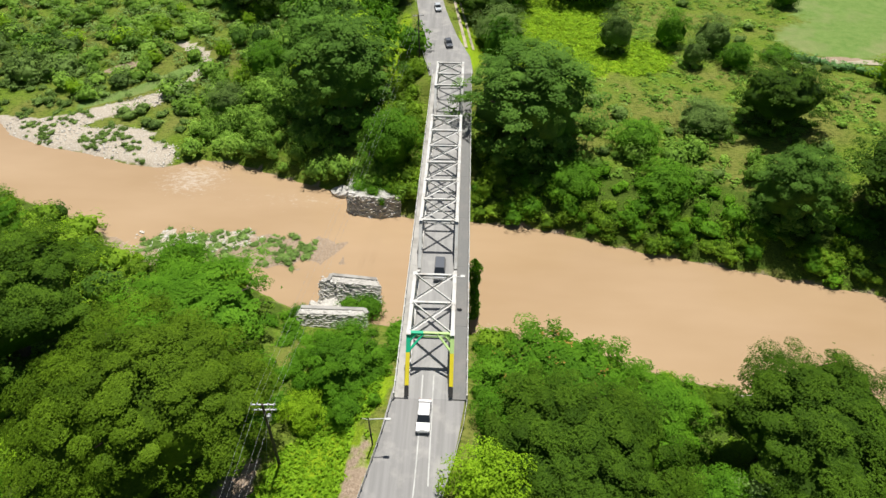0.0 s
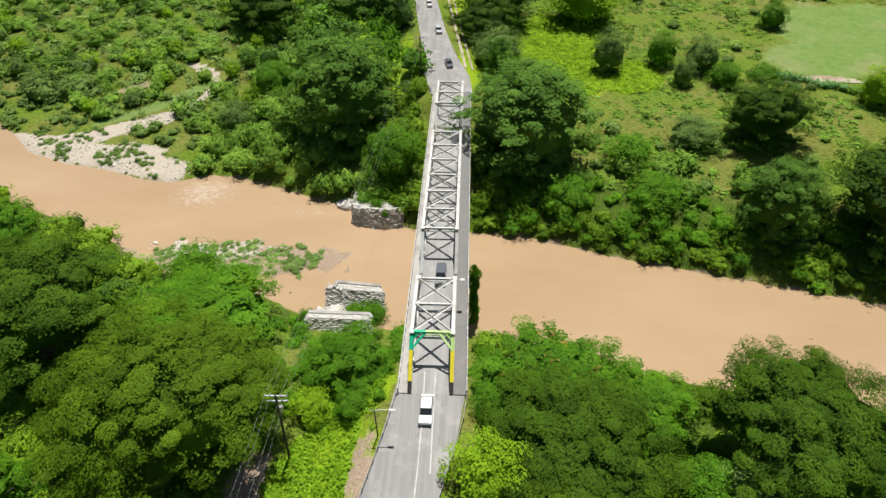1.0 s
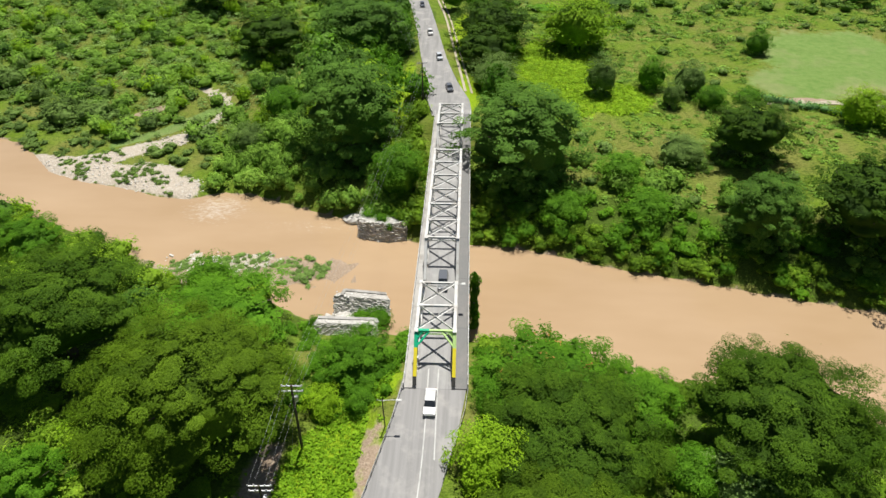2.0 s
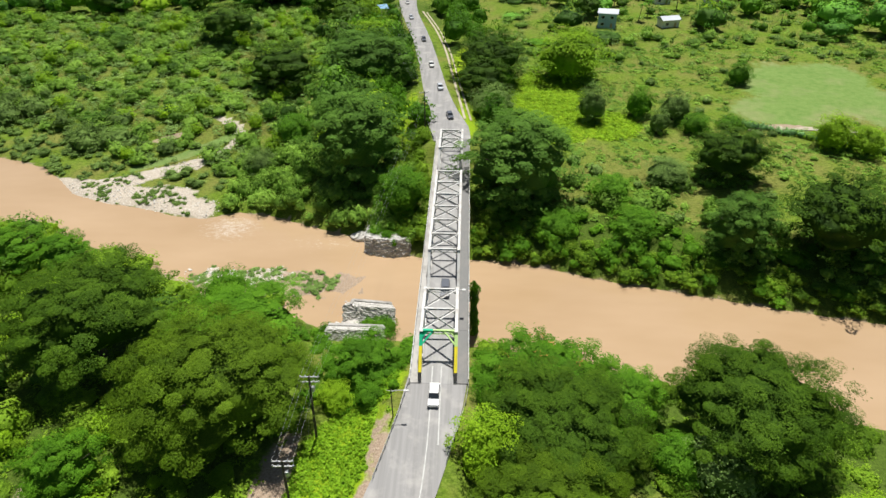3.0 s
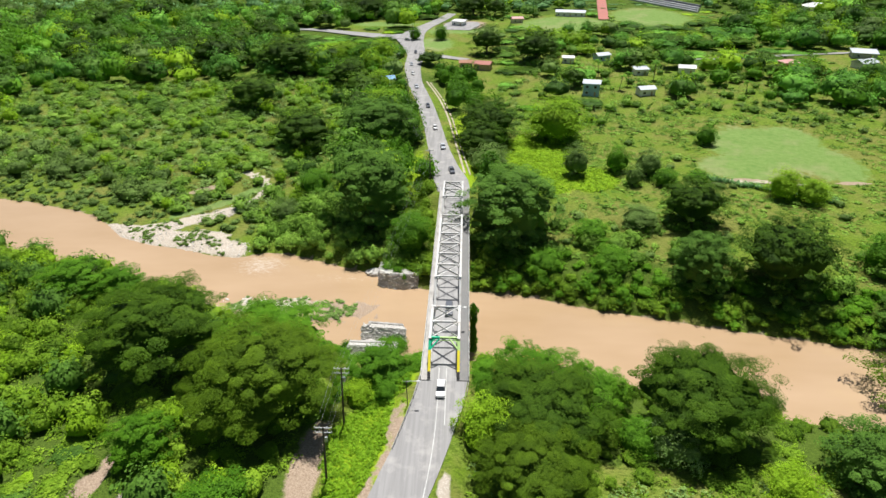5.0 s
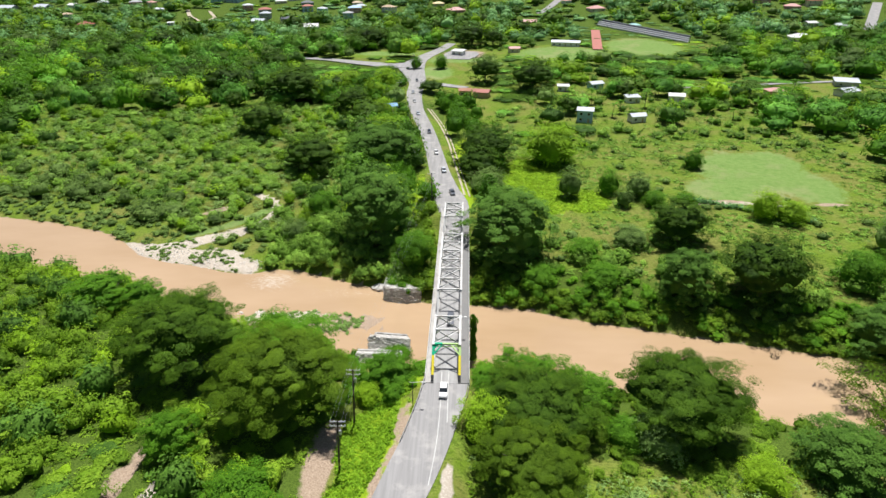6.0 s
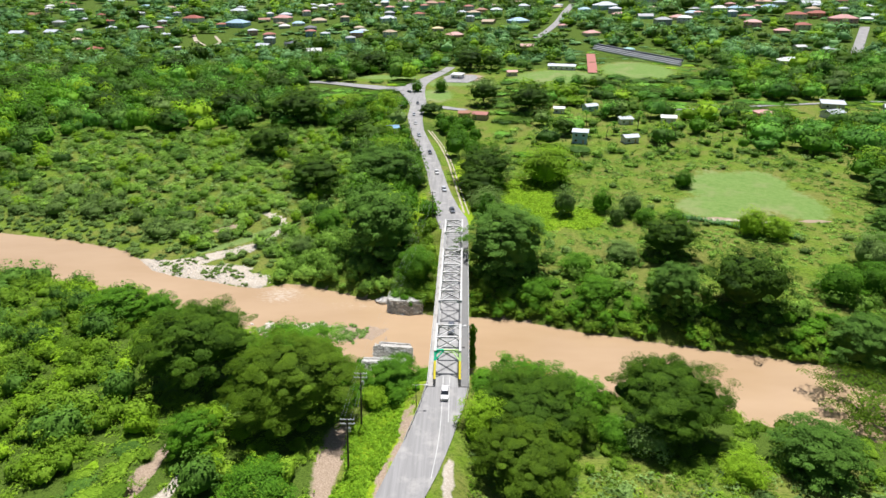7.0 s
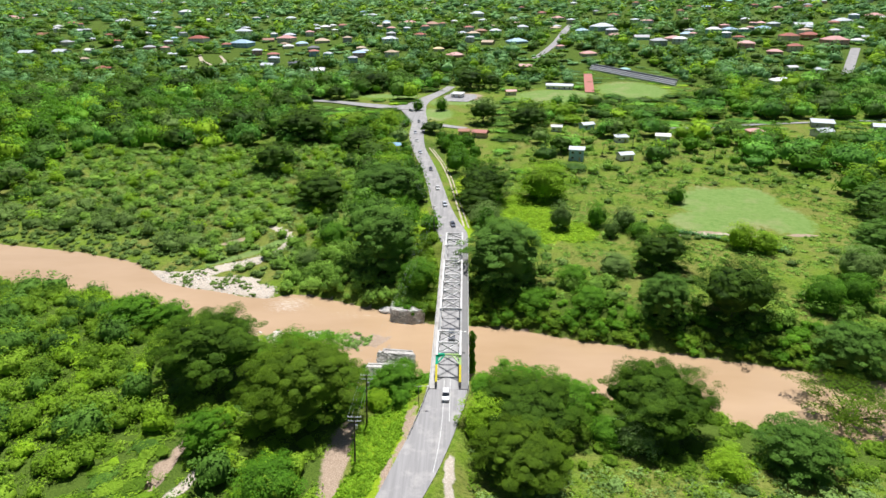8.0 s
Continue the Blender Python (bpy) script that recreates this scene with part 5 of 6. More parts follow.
stuff("scrub", 31, "scrub", scatter(31, -235, -40, 80, 240, 5.9, 2.9, 2.9, in_scrub), THICKET, "dense low green scrub on flat land", "scrub")
stuff("scrub", 28, "olive", scatter(28, -250, -62, 84, 170, 10, 4.4, 5.0, lambda x, y, rng: (north_side(x, y) > 17) & (north_side(x, y) < 40) & (x < -84)), FINE, "pale olive feathery small trees along a river bank", "scrub")
stuff("scrub", 29, "yellow", scatter(29, -235, -40, 90, 240, 17, 3.3, 4.4, in_scrub), FINE, "light green small trees standing out of scrub", "scrub")
stuff("scrub", 27, "deep", scatter(27, -235, -40, 90, 240, 24, 3.6, 4.6, in_scrub), FINE, "dark green small trees standing out of scrub", "scrub")
stuff("scrub", 30, "pale", scatter(30, -235, -40, 80, 240, 4.7, 2.0, 1.7, in_scrub), PLUME, "pale green low scrub on flat land", "scrub")
mixed("woodland", 32, scatter(32, -420, -14, 60, 440, 10.8, 7.2, 11.0, in_wood), FAR_TREE)
stuff("woodland", 38, "rain", scatter(38, -420, -30, 110, 440, 27, 10.0, 12.0, in_wood), CROWN, "broad dark crowns standing out of the woods", "woods")
mixed("woodland", 33, scatter(33, 20, 430, 172, 430, 12.5, 6.4, 8.4, in_east), FAR_TREE)
mixed("woodland", 84, scatter(84, 100, 400, 60, 430, 13.2, 7.8, 10.5, east_edge), FAR_TREE)
stuff("field_bushes", 64, "scrub", scatter(64, 20, 400, 165, 420, 9.0, 2.9, 3.0, lambda x, y, rng: (rng.uniform(size=x.shape) < 0.8) & (x > 20)), SHRUB, "light green bushes and gardens between trees", "bushes", 0.3)
garden = scatter(65, 20, 400, 150, 420, 5.4, 1.7, 1.6, lambda x, y, rng: (lumps(x, y, 14.0, 4.0) > -0.45) & (x > 20))
for leaves, words, start in (("scrub", "low green shrubs and gardens", 0), ("green", "bright green low shrubs", 1), ("pale", "tall pale grass and weeds", 2)):
    stuff("field_bushes", 66 + start, leaves, garden[start::3], WEED, words, "bushes", 0.3)
stuff("woodland", 39, "rain", scatter(39, 30, 430, 185, 430, 30, 8.5, 9.5, in_east), CROWN, "broad dark crowns standing out of the woods", "woods")
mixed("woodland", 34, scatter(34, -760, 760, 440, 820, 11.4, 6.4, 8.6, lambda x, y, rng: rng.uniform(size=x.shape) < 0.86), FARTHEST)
stuff("woodland", 85, "rain", scatter(85, -700, 700, 440, 900, 40, 10.5, 13.0, lambda x, y, rng: rng.uniform(size=x.shape) < 0.8), FARTHEST, "broad dark crowns between the houses", "woods")
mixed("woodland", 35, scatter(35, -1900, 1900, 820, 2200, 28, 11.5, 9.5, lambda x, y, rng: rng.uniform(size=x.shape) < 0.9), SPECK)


def roadside(x, y, rng):
    off = x - np.interp(y, [p[1] for p in NORTH_ROAD], [p[0] for p in NORTH_ROAD])
    return (y > 95) & (((off < -8) & (off > -24)) | ((off > 12) & (off < 30) & (y < 250)))


lane_trees = scatter(37, -80, 60, 95, 330, 6.5, 4.4, 8.0, roadside)
stuff("woodland", 37, "green", lane_trees[lane_trees[:, 1] < 165], FINE, "green trees along the road", "woods", 0.25)
stuff("woodland", 37, "green", lane_trees[lane_trees[:, 1] >= 165], FAR_TREE, "green trees along the road", "woods", 0.25)
ramp_sides = scatter(48, -15, 12, 47, 96, 2.5, 2.0, 2.8, lambda x, y, rng: (x < -6.2) | ((x > 6.4) & (y < 84)))
stuff("bank_bushes", 48, "brush", ramp_sides, FINE, "bright green bushes along the bridge approach", "bushes", 0.3)


def bank(x, y, rng):
    d = north_side(x, y)
    return (x > 5.5) & (x < 240) & (d > 0.6) & (d < 17)


def bank_west(x, y, rng):
    d = north_side(x, y)
    return (x < -8) & (x > -62) & (d > 1.2) & (d < 34)


def gravel_edge(x, y, rng):
    d = north_side(x, y)
    return (x < -60) & (x > -240) & (d > np.where(x < -117, 1.2, 15)) & (d < 36) & (rng.uniform(size=x.shape) < 0.8)


stuff("bank_bushes", 41, "green", scatter(41, 5, 200, -30, 75, 3.8, 2.2, 2.3, bank), BUSHY, "lush green bushes lining the river bank", "bushes")
stuff("bank_bushes", 47, "brush", scatter(47, 5, 200, -30, 60, 2.5, 1.7, 1.5, lambda x, y, rng: bank(x, y, rng) & (north_side(x, y) < 8)), THICK, "light green bushes at the water's edge", "bushes")
stuff("bank_bushes", 42, "scrub", scatter(42, 5, 200, -10, 90, 8.0, 2.9, 3.6, lambda x, y, rng: bank(x, y - 14, rng)), THICK, "small trees and bushes above the river bank", "bushes")
stuff("bank_bushes", 43, "scrub", scatter(43, -62, -8, 45, 100, 3.4, 2.6, 3.4, bank_west), THICK, "thick green bushes on the river bank", "bushes")
stuff("bank_bushes", 44, "olive", scatter(44, -240, -60, 60, 180, 3.0, 1.7, 1.5, gravel_edge), SHRUB, "grey-green bushes behind a gravel bank", "bushes")


def south_west(x, y, rng):
    ds = np.interp(x, SB_X, SB_Y) - y
    return (ds > 1.5) & (x < -24) & (y > -95) & (np.abs(x) < 0.85 * (y + 118) + 32)


def south_east(x, y, rng):
    ds = np.interp(x, SB_X, SB_Y) - y
    return (ds > 1.0) & (x > 6.5) & (x < 150) & (y > -26) & (np.abs(x) < 0.85 * (y + 118) + 32)


def beside_bridge(x, y, rng):
    ds = np.interp(x, SB_X, SB_Y) - y
    west = (x > -29) & (x < -5.4) & (y > -9) & ~((x > -24) & (x < -10.5) & (y > 12.5))
    east = (x > 5.6) & (x < 12) & (y > -20)
    return (west | east) & (ds > 0.5) & (y < 17)


def south_grass(x, y, rng):
    return (x > 4) & (x < 120) & (y <= -26) & (y > -70) & (rng.uniform(size=x.shape) < 0.5)


stuff("undergrowth", 51, "brush", scatter(51, -190, -24, -90, 100, 5.2, 3.1, 3.6, south_west, False), BUSHY, "thick green undergrowth and small trees", "undergrowth")
stuff("undergrowth", 52, "yellow", scatter(52, -190, -26, -90, 100, 8.5, 2.6, 3.2, south_west, False), BUSHY, "light green undergrowth", "undergrowth")
stuff("undergrowth", 53, "deep", scatter(53, -190, -40, -60, 90, 12.5, 4.2, 6.0, south_west, False), BUSHY, "dark green small trees in undergrowth", "undergrowth")
stuff("undergrowth", 56, "brush", scatter(56, -190, -24, -90, 100, 3.4, 1.4, 0.9, south_west, False), WEED, "low weeds and grass between bushes", "undergrowth")
stuff("undergrowth", 54, "brush", scatter(54, 6.5, 140, -26, 20, 4.4, 2.5, 2.1, south_east, False), BUSHY, "thick green undergrowth by the river", "undergrowth")
stuff("undergrowth", 57, "green", scatter(57, -29, 12, -22, 18, 2.6, 1.5, 1.5, beside_bridge, False), FINE, "lush green bushes beside the bridge ramp", "undergrowth")
weeds = scatter(58, 4, 120, -70, -24, 2.3, 1.4, 0.9, lambda x, y, rng: (x > 5) & (np.abs(x) < 0.85 * (y + 118) + 32), False)
stuff("undergrowth", 58, "pale", weeds[::2], WEED, "tall pale green grass in a meadow", "grass", 0.3)
stuff("undergrowth", 59, "brush", weeds[1::2], WEED, "green weeds in a meadow", "grass", 0.3)
stuff("undergrowth", 55, "pale", scatter(55, 4, 120, -70, -26, 5.5, 1.8, 1.3, south_grass, False), SHRUB, "tall pale green grass and weeds", "grass")


feet = np.random.default_rng(91)
skirt = []
for kind, x, y, r, h, turn in FAR_BANK_TREES + FIELD_TREES:
    for k in range(int(r * 1.6)):
        a, d = feet.uniform(-math.pi, 0.3), r * feet.uniform(0.45, 0.95)
        size = feet.uniform(0.8, 1.9) * (0.6 + 0.05 * r)
        skirt.append((x + d * math.cos(a), y + d * math.sin(a), size, size * feet.uniform(0.8, 1.4)))
skirt = np.array(skirt)
skirt = skirt[~open_ground(skirt[:, 0], skirt[:, 1])]
stuff("undergrowth", 92, "scrub", skirt, SHRUB, "bushes and saplings round the feet of trees", "undergrowth", 0.3)


def field(x, y, rng):
    d = north_side(x, y)
    return (x > 18) & (x < 260) & (d > 17) & (y < 190) & (rng.uniform(size=x.shape) < 0.2 + 0.3 * (lumps(x, y, 11.0) > 0.2) + 0.35 * (d < 42) * (x < 75))


stuff("field_bushes", 61, "scrub", scatter(61, 18, 240, 25, 190, 5.2, 1.2, 0.9, field), SHRUB, "low bushes scattered over rough pasture", "bushes")
stuff("field_bushes", 62, "olive", scatter(62, 18, 240, 25, 190, 8.5, 1.9, 1.7, field), SHRUB, "olive bushes scattered over rough pasture", "bushes")
hedge = [(84 + 1.2 * k + 0.5 * math.sin(k * 2.1), 104 - 0.66 * k + 0.5 * math.sin(k), 1.5 + 0.3 * math.sin(k * 1.7), 1.9) for k in range(32)]
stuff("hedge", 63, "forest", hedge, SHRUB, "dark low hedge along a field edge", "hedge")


def tufts(seed, boxes, gap, size, tall):
    out = []
    for x0, x1, y0, y1, key in boxes:
        rng = np.random.default_rng(seed)
        gx, gy = np.meshgrid(np.arange(x0, x1, gap), np.arange(y0, y1, gap))
        x = gx.ravel() + rng.uniform(-0.5, 0.5, gx.size) * gap
        y = gy.ravel() + rng.uniform(-0.5, 0.5, gx.size) * gap
        ok = cover(x, y, key) > 0.45 if key != "all" else (north_side(x, y) > 14) & (lumps(x, y, 6.0) > -0.15) & (cover(x, y, "lawn") < 0.4) & (cover(x, y, "lush") < 0.4)
        ok &= cover(x, y, "soil") < 0.45
        ok &= ~((np.abs(x - np.interp(y, RD_Y, RD_X)) < 6.4) | ((np.abs(x) < 5.5) & (y > -7) & (y < 86)))
        r = size * rng.uniform(0.6, 1.4, len(x))
        out.append(np.stack([x, y, r, tall * rng.uniform(0.6, 1.4, len(x))], 1)[ok])
    return np.concatenate(out)


TUFT = templates((71, 72, 73), 7, 4, 0.6, base=0.3, low=0.0, core=False, puff_size=(0.3, 0.5), flat=1.0)
stuff("lush_grass", 71, "grass", tufts(71, [(-24, -3, -56, 10, "lush")], 0.62, 0.5, 0.45), TUFT, "bright yellow-green knee-high grass", "grass")
stuff("lush_grass", 72, "yellow", tufts(72, [(12, 62, 88, 146, "lush")], 0.95, 0.7, 0.4), TUFT, "bright yellow-green meadow grass", "grass")

rough = tufts(73, [(14, 175, 40, 178, "all")], 2.2, 0.95, 0.4)
stuff("pasture_grass", 73, "scrub", rough, TUFT, "rough tufted pasture grass", "grass")
strew = np.random.default_rng(5)
sand_bushes = [(x, y, r, 0.8 * r) for x, y, r in zip(np.minimum(strew.uniform(-112, -58, 640), strew.uniform(-100, -54, 640)[::-1] + 6), strew.uniform(60, 84, 640), strew.uniform(0.35, 1.1, 640)) if lumps(np.array([x]), np.array([y]), 5.0, 2.0)[0] > -0.1 and y < 65 - (x + 58) * 0.5]
stuff("bank_bushes", 45, "olive", [q for q in sand_bushes if ground(q[0], q[1]) > -12.95], SHRUB, "small green bushes on a gravel bar", "bushes")
spit_bushes = [(x, y, r, 0.5 * r) for x, y, r in zip(strew.uniform(-60, -25, 420), strew.uniform(29, 40, 420), strew.uniform(0.5, 1.1, 420))]
stuff("bank_bushes", 46, "pale", [q for q in spit_bushes if ground(q[0], q[1]) > -12.95], SHRUB, "low grey-green weeds on a gravel spit", "bushes")


def pebbles(seed, count, x0, x1, y0, y1, size, label):
    rng = np.random.default_rng(seed)
    x, y = rng.uniform(x0, x1, count), rng.uniform(y0, y1, count)
    z = ground(x, y)
    ok = (cover(x, y, "sand") > 0.3) & (z > -13.05)
    v, f = quad_ball(1)
    x, y, z = x[ok], y[ok], z[ok]
    r = size * rng.uniform(0.4, 1.6, (len(x), 1, 1)) * rng.uniform(0.7, 1.2, (len(x), 1, 3))
    p = v[None] * r * (1 + 0.2 * rng.normal(size=(len(x), len(v), 1))) * np.array([1, 1, 0.6]) + np.stack([x, y, z], 1)[:, None]
    ob = quads("stones", p.reshape(-1, 3), (f[None] + (np.arange(len(x)) * len(v))[:, None, None]).reshape(-1, 4), M["stone"])
    tagged(ob, label, "stones", "", "stuff")


pebbles(81, 2600, -112, -60, 58, 96, 0.2, "pale river stones on a gravel bar")
pebbles(82, 1200, -70, -26, 26, 46, 0.26, "pale river stones on a gravel spit")


# ---- old masonry in the river ----
def masonry(name, label, outline, z0, z1, course, seed, batter=2.6, cap=True, loose=0.12):
    """A broken pier of rubble stones laid in courses round a solid core."""
    ob = thing(name, label, "masonry ruin")
    rng = random.Random(seed)
    cx, cy = sum(p[0] for p in outline) / len(outline), sum(p[1] for p in outline) / len(outline)
    bm = bmesh.new()
    def at_height(q, z):
        return (q[0], q[1] - (batter * (z1 - z) / (z1 - z0) if q[1] < cy + 0.2 else 0.0), z)

    rings = [[bm.verts.new(at_height((cx + (x - cx) * k, cy + (y - cy) * k), z)) for x, y in outline] for k, z in ((1.0, z0), (0.96, z1 - 0.05))]
    n = len(outline)
    for i in range(n):
        bm.faces.new((rings[0][i], rings[0][(i + 1) % n], rings[1][(i + 1) % n], rings[1][i]))
    bm.faces.new(rings[1])
    part("core", bm, M["rubble"], ob)
    stones = []
    v, f = quad_ball(1)
    z = z0 + 0.9 * course
    while z < z1 - course * 0.3:
        for i in range(n):
            a, b = Vector(at_height(outline[i], z)), Vector(at_height(outline[(i + 1) % n], z))
            length, s = (b - a).length, 0.0
            side = Vector(((b - a).y, -(b - a).x, 0)).normalized()
            while s < length:
                w = course * (rng.uniform(1.0, 2.2) if loose < 0.2 else rng.uniform(0.8, 1.7))
                p = a.lerp(b, min((s + w / 2) / length, 1)) + side * rng.uniform(-0.16, 0.1) + Vector((0, 0, rng.uniform(-loose, loose)))
                along = (b - a).normalized()
                for q in v:
                    j = [rng.uniform(0.85, 1.1) for _ in range(3)]
                    stones.append(p + along * (q[0] * w * 0.82 * j[0]) + side * (q[1] * course * 0.45 * j[1]) + Vector((0, 0, q[2] * course * 0.8 * j[2])))
                s += w
        z += course
    xs, ys = [q[0] for q in outline], [q[1] for q in outline]
    for _ in range(int((max(xs) - min(xs)) * (max(ys) - min(ys)) * 2.2)):
        px, py = rng.uniform(min(xs) + 0.4, max(xs) - 0.4), rng.uniform(min(ys) + 0.3, max(ys) - 0.3)
        w, turn = course * rng.uniform(0.5, 1.1), rng.uniform(0, 3.1)
        for q in v:
            qx, qy = q[0] * w * 1.2 * rng.uniform(0.8, 1.1), q[1] * w * rng.uniform(0.8, 1.1)
            stones.append(Vector((px + qx * math.cos(turn) - qy * math.sin(turn), py + qx * math.sin(turn) + qy * math.cos(turn), z1 - 0.05 + q[2] * w * 0.5)))
    count = len(stones) // len(v)
    pts = np.array([tuple(p) for p in stones])
    joined = quads("rubble_facing", pts, (f[None] + (np.arange(count) * len(v))[:, None, None]).reshape(-1, 4), M["rubble"], ob)
    tagged(joined, "rough grey rubble stones", "", "", "stuff")
    if cap:
        bm = bmesh.new()
        back = sorted(outline, key=lambda q: q[1] - 0.12 * abs(q[0] - cx))[-3:]
        back.sort()
        for a, b in zip(back, back[1:]):
            prism(bm, box_outline(0.7, 0.3, 0.06), (*a, z1 + 0.05), (*b, z1 + 0.05 + rng.uniform(-0.1, 0.1)))
        part("capping", bm, M["walk_pale"], ob, "pale concrete capping")
    return ob


masonry("ruined_pier", "broken masonry pier with a pale cap standing in the river", [(-21.2, 23.2), (-19.6, 23.1), (-12.0, 22.4), (-10.2, 22.2), (-11.2, 23.8), (-19.3, 24.6)], -14.5, -9.5, 0.32, 2, 3.6, True, 0.2)
masonry("ruined_abutment", "broken masonry abutment with a pale cap by the water", [(-23.2, 15.1), (-12.6, 15.0), (-11.6, 15.3), (-12.2, 16.2), (-22.8, 16.3)], -13, -8.9, 0.28, 3, 2.6)
masonry("ruined_pier", "collapsing rubble pier overgrown with weeds on the far bank", [(-20.4, 48.2), (-17.4, 46.8), (-13.2, 46.2), (-9.4, 47.2), (-8.6, 51.5), (-12, 53.2), (-20.2, 52.8)], -14.5, -9.0, 0.4, 4, 2.2, False, 0.42)
v, f = quad_ball(6)
worn = 1 + 0.1 * np.sin(v[:, :1] * 4.0 + 1.0) + 0.08 * np.sin(v[:, 1:2] * 5.0) + 0.05 * np.sin((v[:, 2:] - v[:, :1]) * 9.0)
slab = quads("concrete_slab", v * worn * np.array([2.5, 1.7, 1.0]) + np.array([-22.6, 53.0, -12.6]), f, M["stone"], None, "", False)
tagged(slab, "pale slab of broken concrete at the water's edge", "concrete slab")
for x, y, r, h, z in ((-15, 48.4, 1.6, 1.2, -9.2), (-18, 50, 1.8, 1.3, -9.2), (-11.5, 50, 1.9, 1.5, -9.2), (-14, 51.5, 2.4, 2.2, -9.2), (-17.5, 52, 2.2, 2.0, -9.4), (-10.5, 48.6, 1.2, 1.0, -9.2), (-13, 46.2, 0.9, 1.6, -10.6), (-12.2, 19.4, 3.0, 2.2, -12.6), (-15.4, 19.4, 2.2, 1.7, -12.5), (-23.5, 16.5, 1.8, 2.2, -11.5)):
    b = plant(MODELS["bush"][0], x, y, r, h, x * 40, MODELS["bush"][1])
    b.location.z = z
rock_rng = random.Random(17)
for x, y, r in ((-21.2, 19.4, 1.3), (-19.4, 20.3, 1.7), (-18.0, 19.8, 1.2), (-20.6, 21.3, 0.9), (-22.3, 20.6, 0.7), (-24.6, 17.6, 0.9)):
    v, f = quad_ball(4)
    stretch = np.array([rock_rng.uniform(0.9, 1.3), rock_rng.uniform(0.7, 1.0), rock_rng.uniform(0.45, 0.7)])
    rough_rock = 1 + 0.16 * np.sin(v[:, :1] * 3.1 + x) + 0.13 * np.sin(v[:, 1:2] * 4.3 - y) + 0.1 * np.sin((v[:, 2:] + v[:, :1]) * 6.0)
    rock = quads("boulder", v * stretch * rough_rock * r + np.array([x, y, max(float(ground(x, y)), -13.2) + 0.3]), f, M["stone"], None, "", False)
    tagged(rock, "grey weathered boulder between masonry ruins", "boulder", "boulders by the ruins")
# creeper-covered old column beside the bridge
column = thing("overgrown_column", "old column wrapped in dark green creeper beside the bridge", "overgrown column")
part("shaft", prism(bmesh.new(), round_outline(0.4, 10), (6.1, 19.2, -14), (6.1, 19.2, -1.2), (0, 1, 0)), M["concrete"], column)
ivy = np.random.default_rng(91)
turn_ivy, rise_ivy = ivy.uniform(0, 2 * np.pi, 4200), ivy.uniform(0, 1, 4200)
far_ivy = (0.45 + 0.22 * np.sin(turn_ivy * 2 + rise_ivy * 9) + 0.16 * np.sin(rise_ivy * 31 + turn_ivy) + 0.4 * ivy.uniform(0, 1, 4200)) * np.where(rise_ivy > 0.94, (1 - rise_ivy) * 12 + 0.2, 1.0)
way_ivy = np.stack([np.cos(turn_ivy), np.sin(turn_ivy), 0.25 + 0 * turn_ivy], 1)
at_ivy = np.stack([6.0 + far_ivy * np.cos(turn_ivy), 19.2 + 1.5 * far_ivy * np.sin(turn_ivy), -13.4 + 13.6 * rise_ivy], 1)
v, f = cards(ivy, at_ivy, unit(way_ivy + 0.35 * ivy.normal(size=way_ivy.shape)), 0.34)
quads("creeper", v, f, M["green"], column, "", False, {"tint": np.repeat(ivy.uniform(0.2, 0.6, 4200), 3)})


# ---- palms ----
def palm_model():
    ob = thing("palm_tree", "tall coconut palm with arching green fronds", "palm tree", group="palms")
    part("trunk", tube(bmesh.new(), [(0, 0, -0.5), (0.2, 0, 3), (0.6, 0, 6), (1.1, 0, 8.5)], [0.22, 0.17, 0.15, 0.13], 7), M["bark"], ob)
    rng = np.random.default_rng(44)
    for k in range(15):
        a, droop = k * 2.4, rng.uniform(0.1, 0.9)
        s = np.linspace(0, 1, 6)
        out, up = 3.2 * s, 1.3 * s * (1.2 - droop) * 2 - (1.6 + 1.5 * droop) * s**2
        wide = 0.55 * np.sin(np.pi * np.clip(s * 0.9 + 0.08, 0, 1)) + 0.03
        mid = np.stack([1.1 + out * np.cos(a), out * np.sin(a), 8.5 + up], 1)
        side = np.array([-np.sin(a), np.cos(a), 0.0])
        v = np.concatenate([mid + side * wide[:, None] - [0, 0, 0.2] * wide[:, None], mid, mid - side * wide[:, None] - [0, 0, 0.2] * wide[:, None]])
        i = np.arange(5)
        f = np.concatenate([np.stack([i, i + 1, i + 7, i + 6], 1), np.stack([i + 6, i + 7, i + 13, i + 12], 1)])
        quads("frond", v, f, M["green"], ob, "", False, {"tint": np.full(len(v), rng.uniform(0.35, 0.65))})
    return ob


palm = palm_model()
grove = random.Random(8)
for x, y in ((82, 214), (88, 222), (112, 200), (104, 232), (76, 240), (120, 214), (134, 226), (150, 238), (160, 222), (96, 262), (180, 240), (58, 232), (142, 205), (-70, 212), (-52, 246), (200, 262), (-58, 262), (116, 250)):
    z = float(ground(x, y))
    size = grove.uniform(0.75, 1.1)
    twin = copy_thing(palm, Matrix.Identity(4))
    twin.matrix_basis = pose(x, y, z, 0, 0, grove.uniform(0, 360)) @ Matrix.Diagonal((size, size, size, 1))
retire(palm)


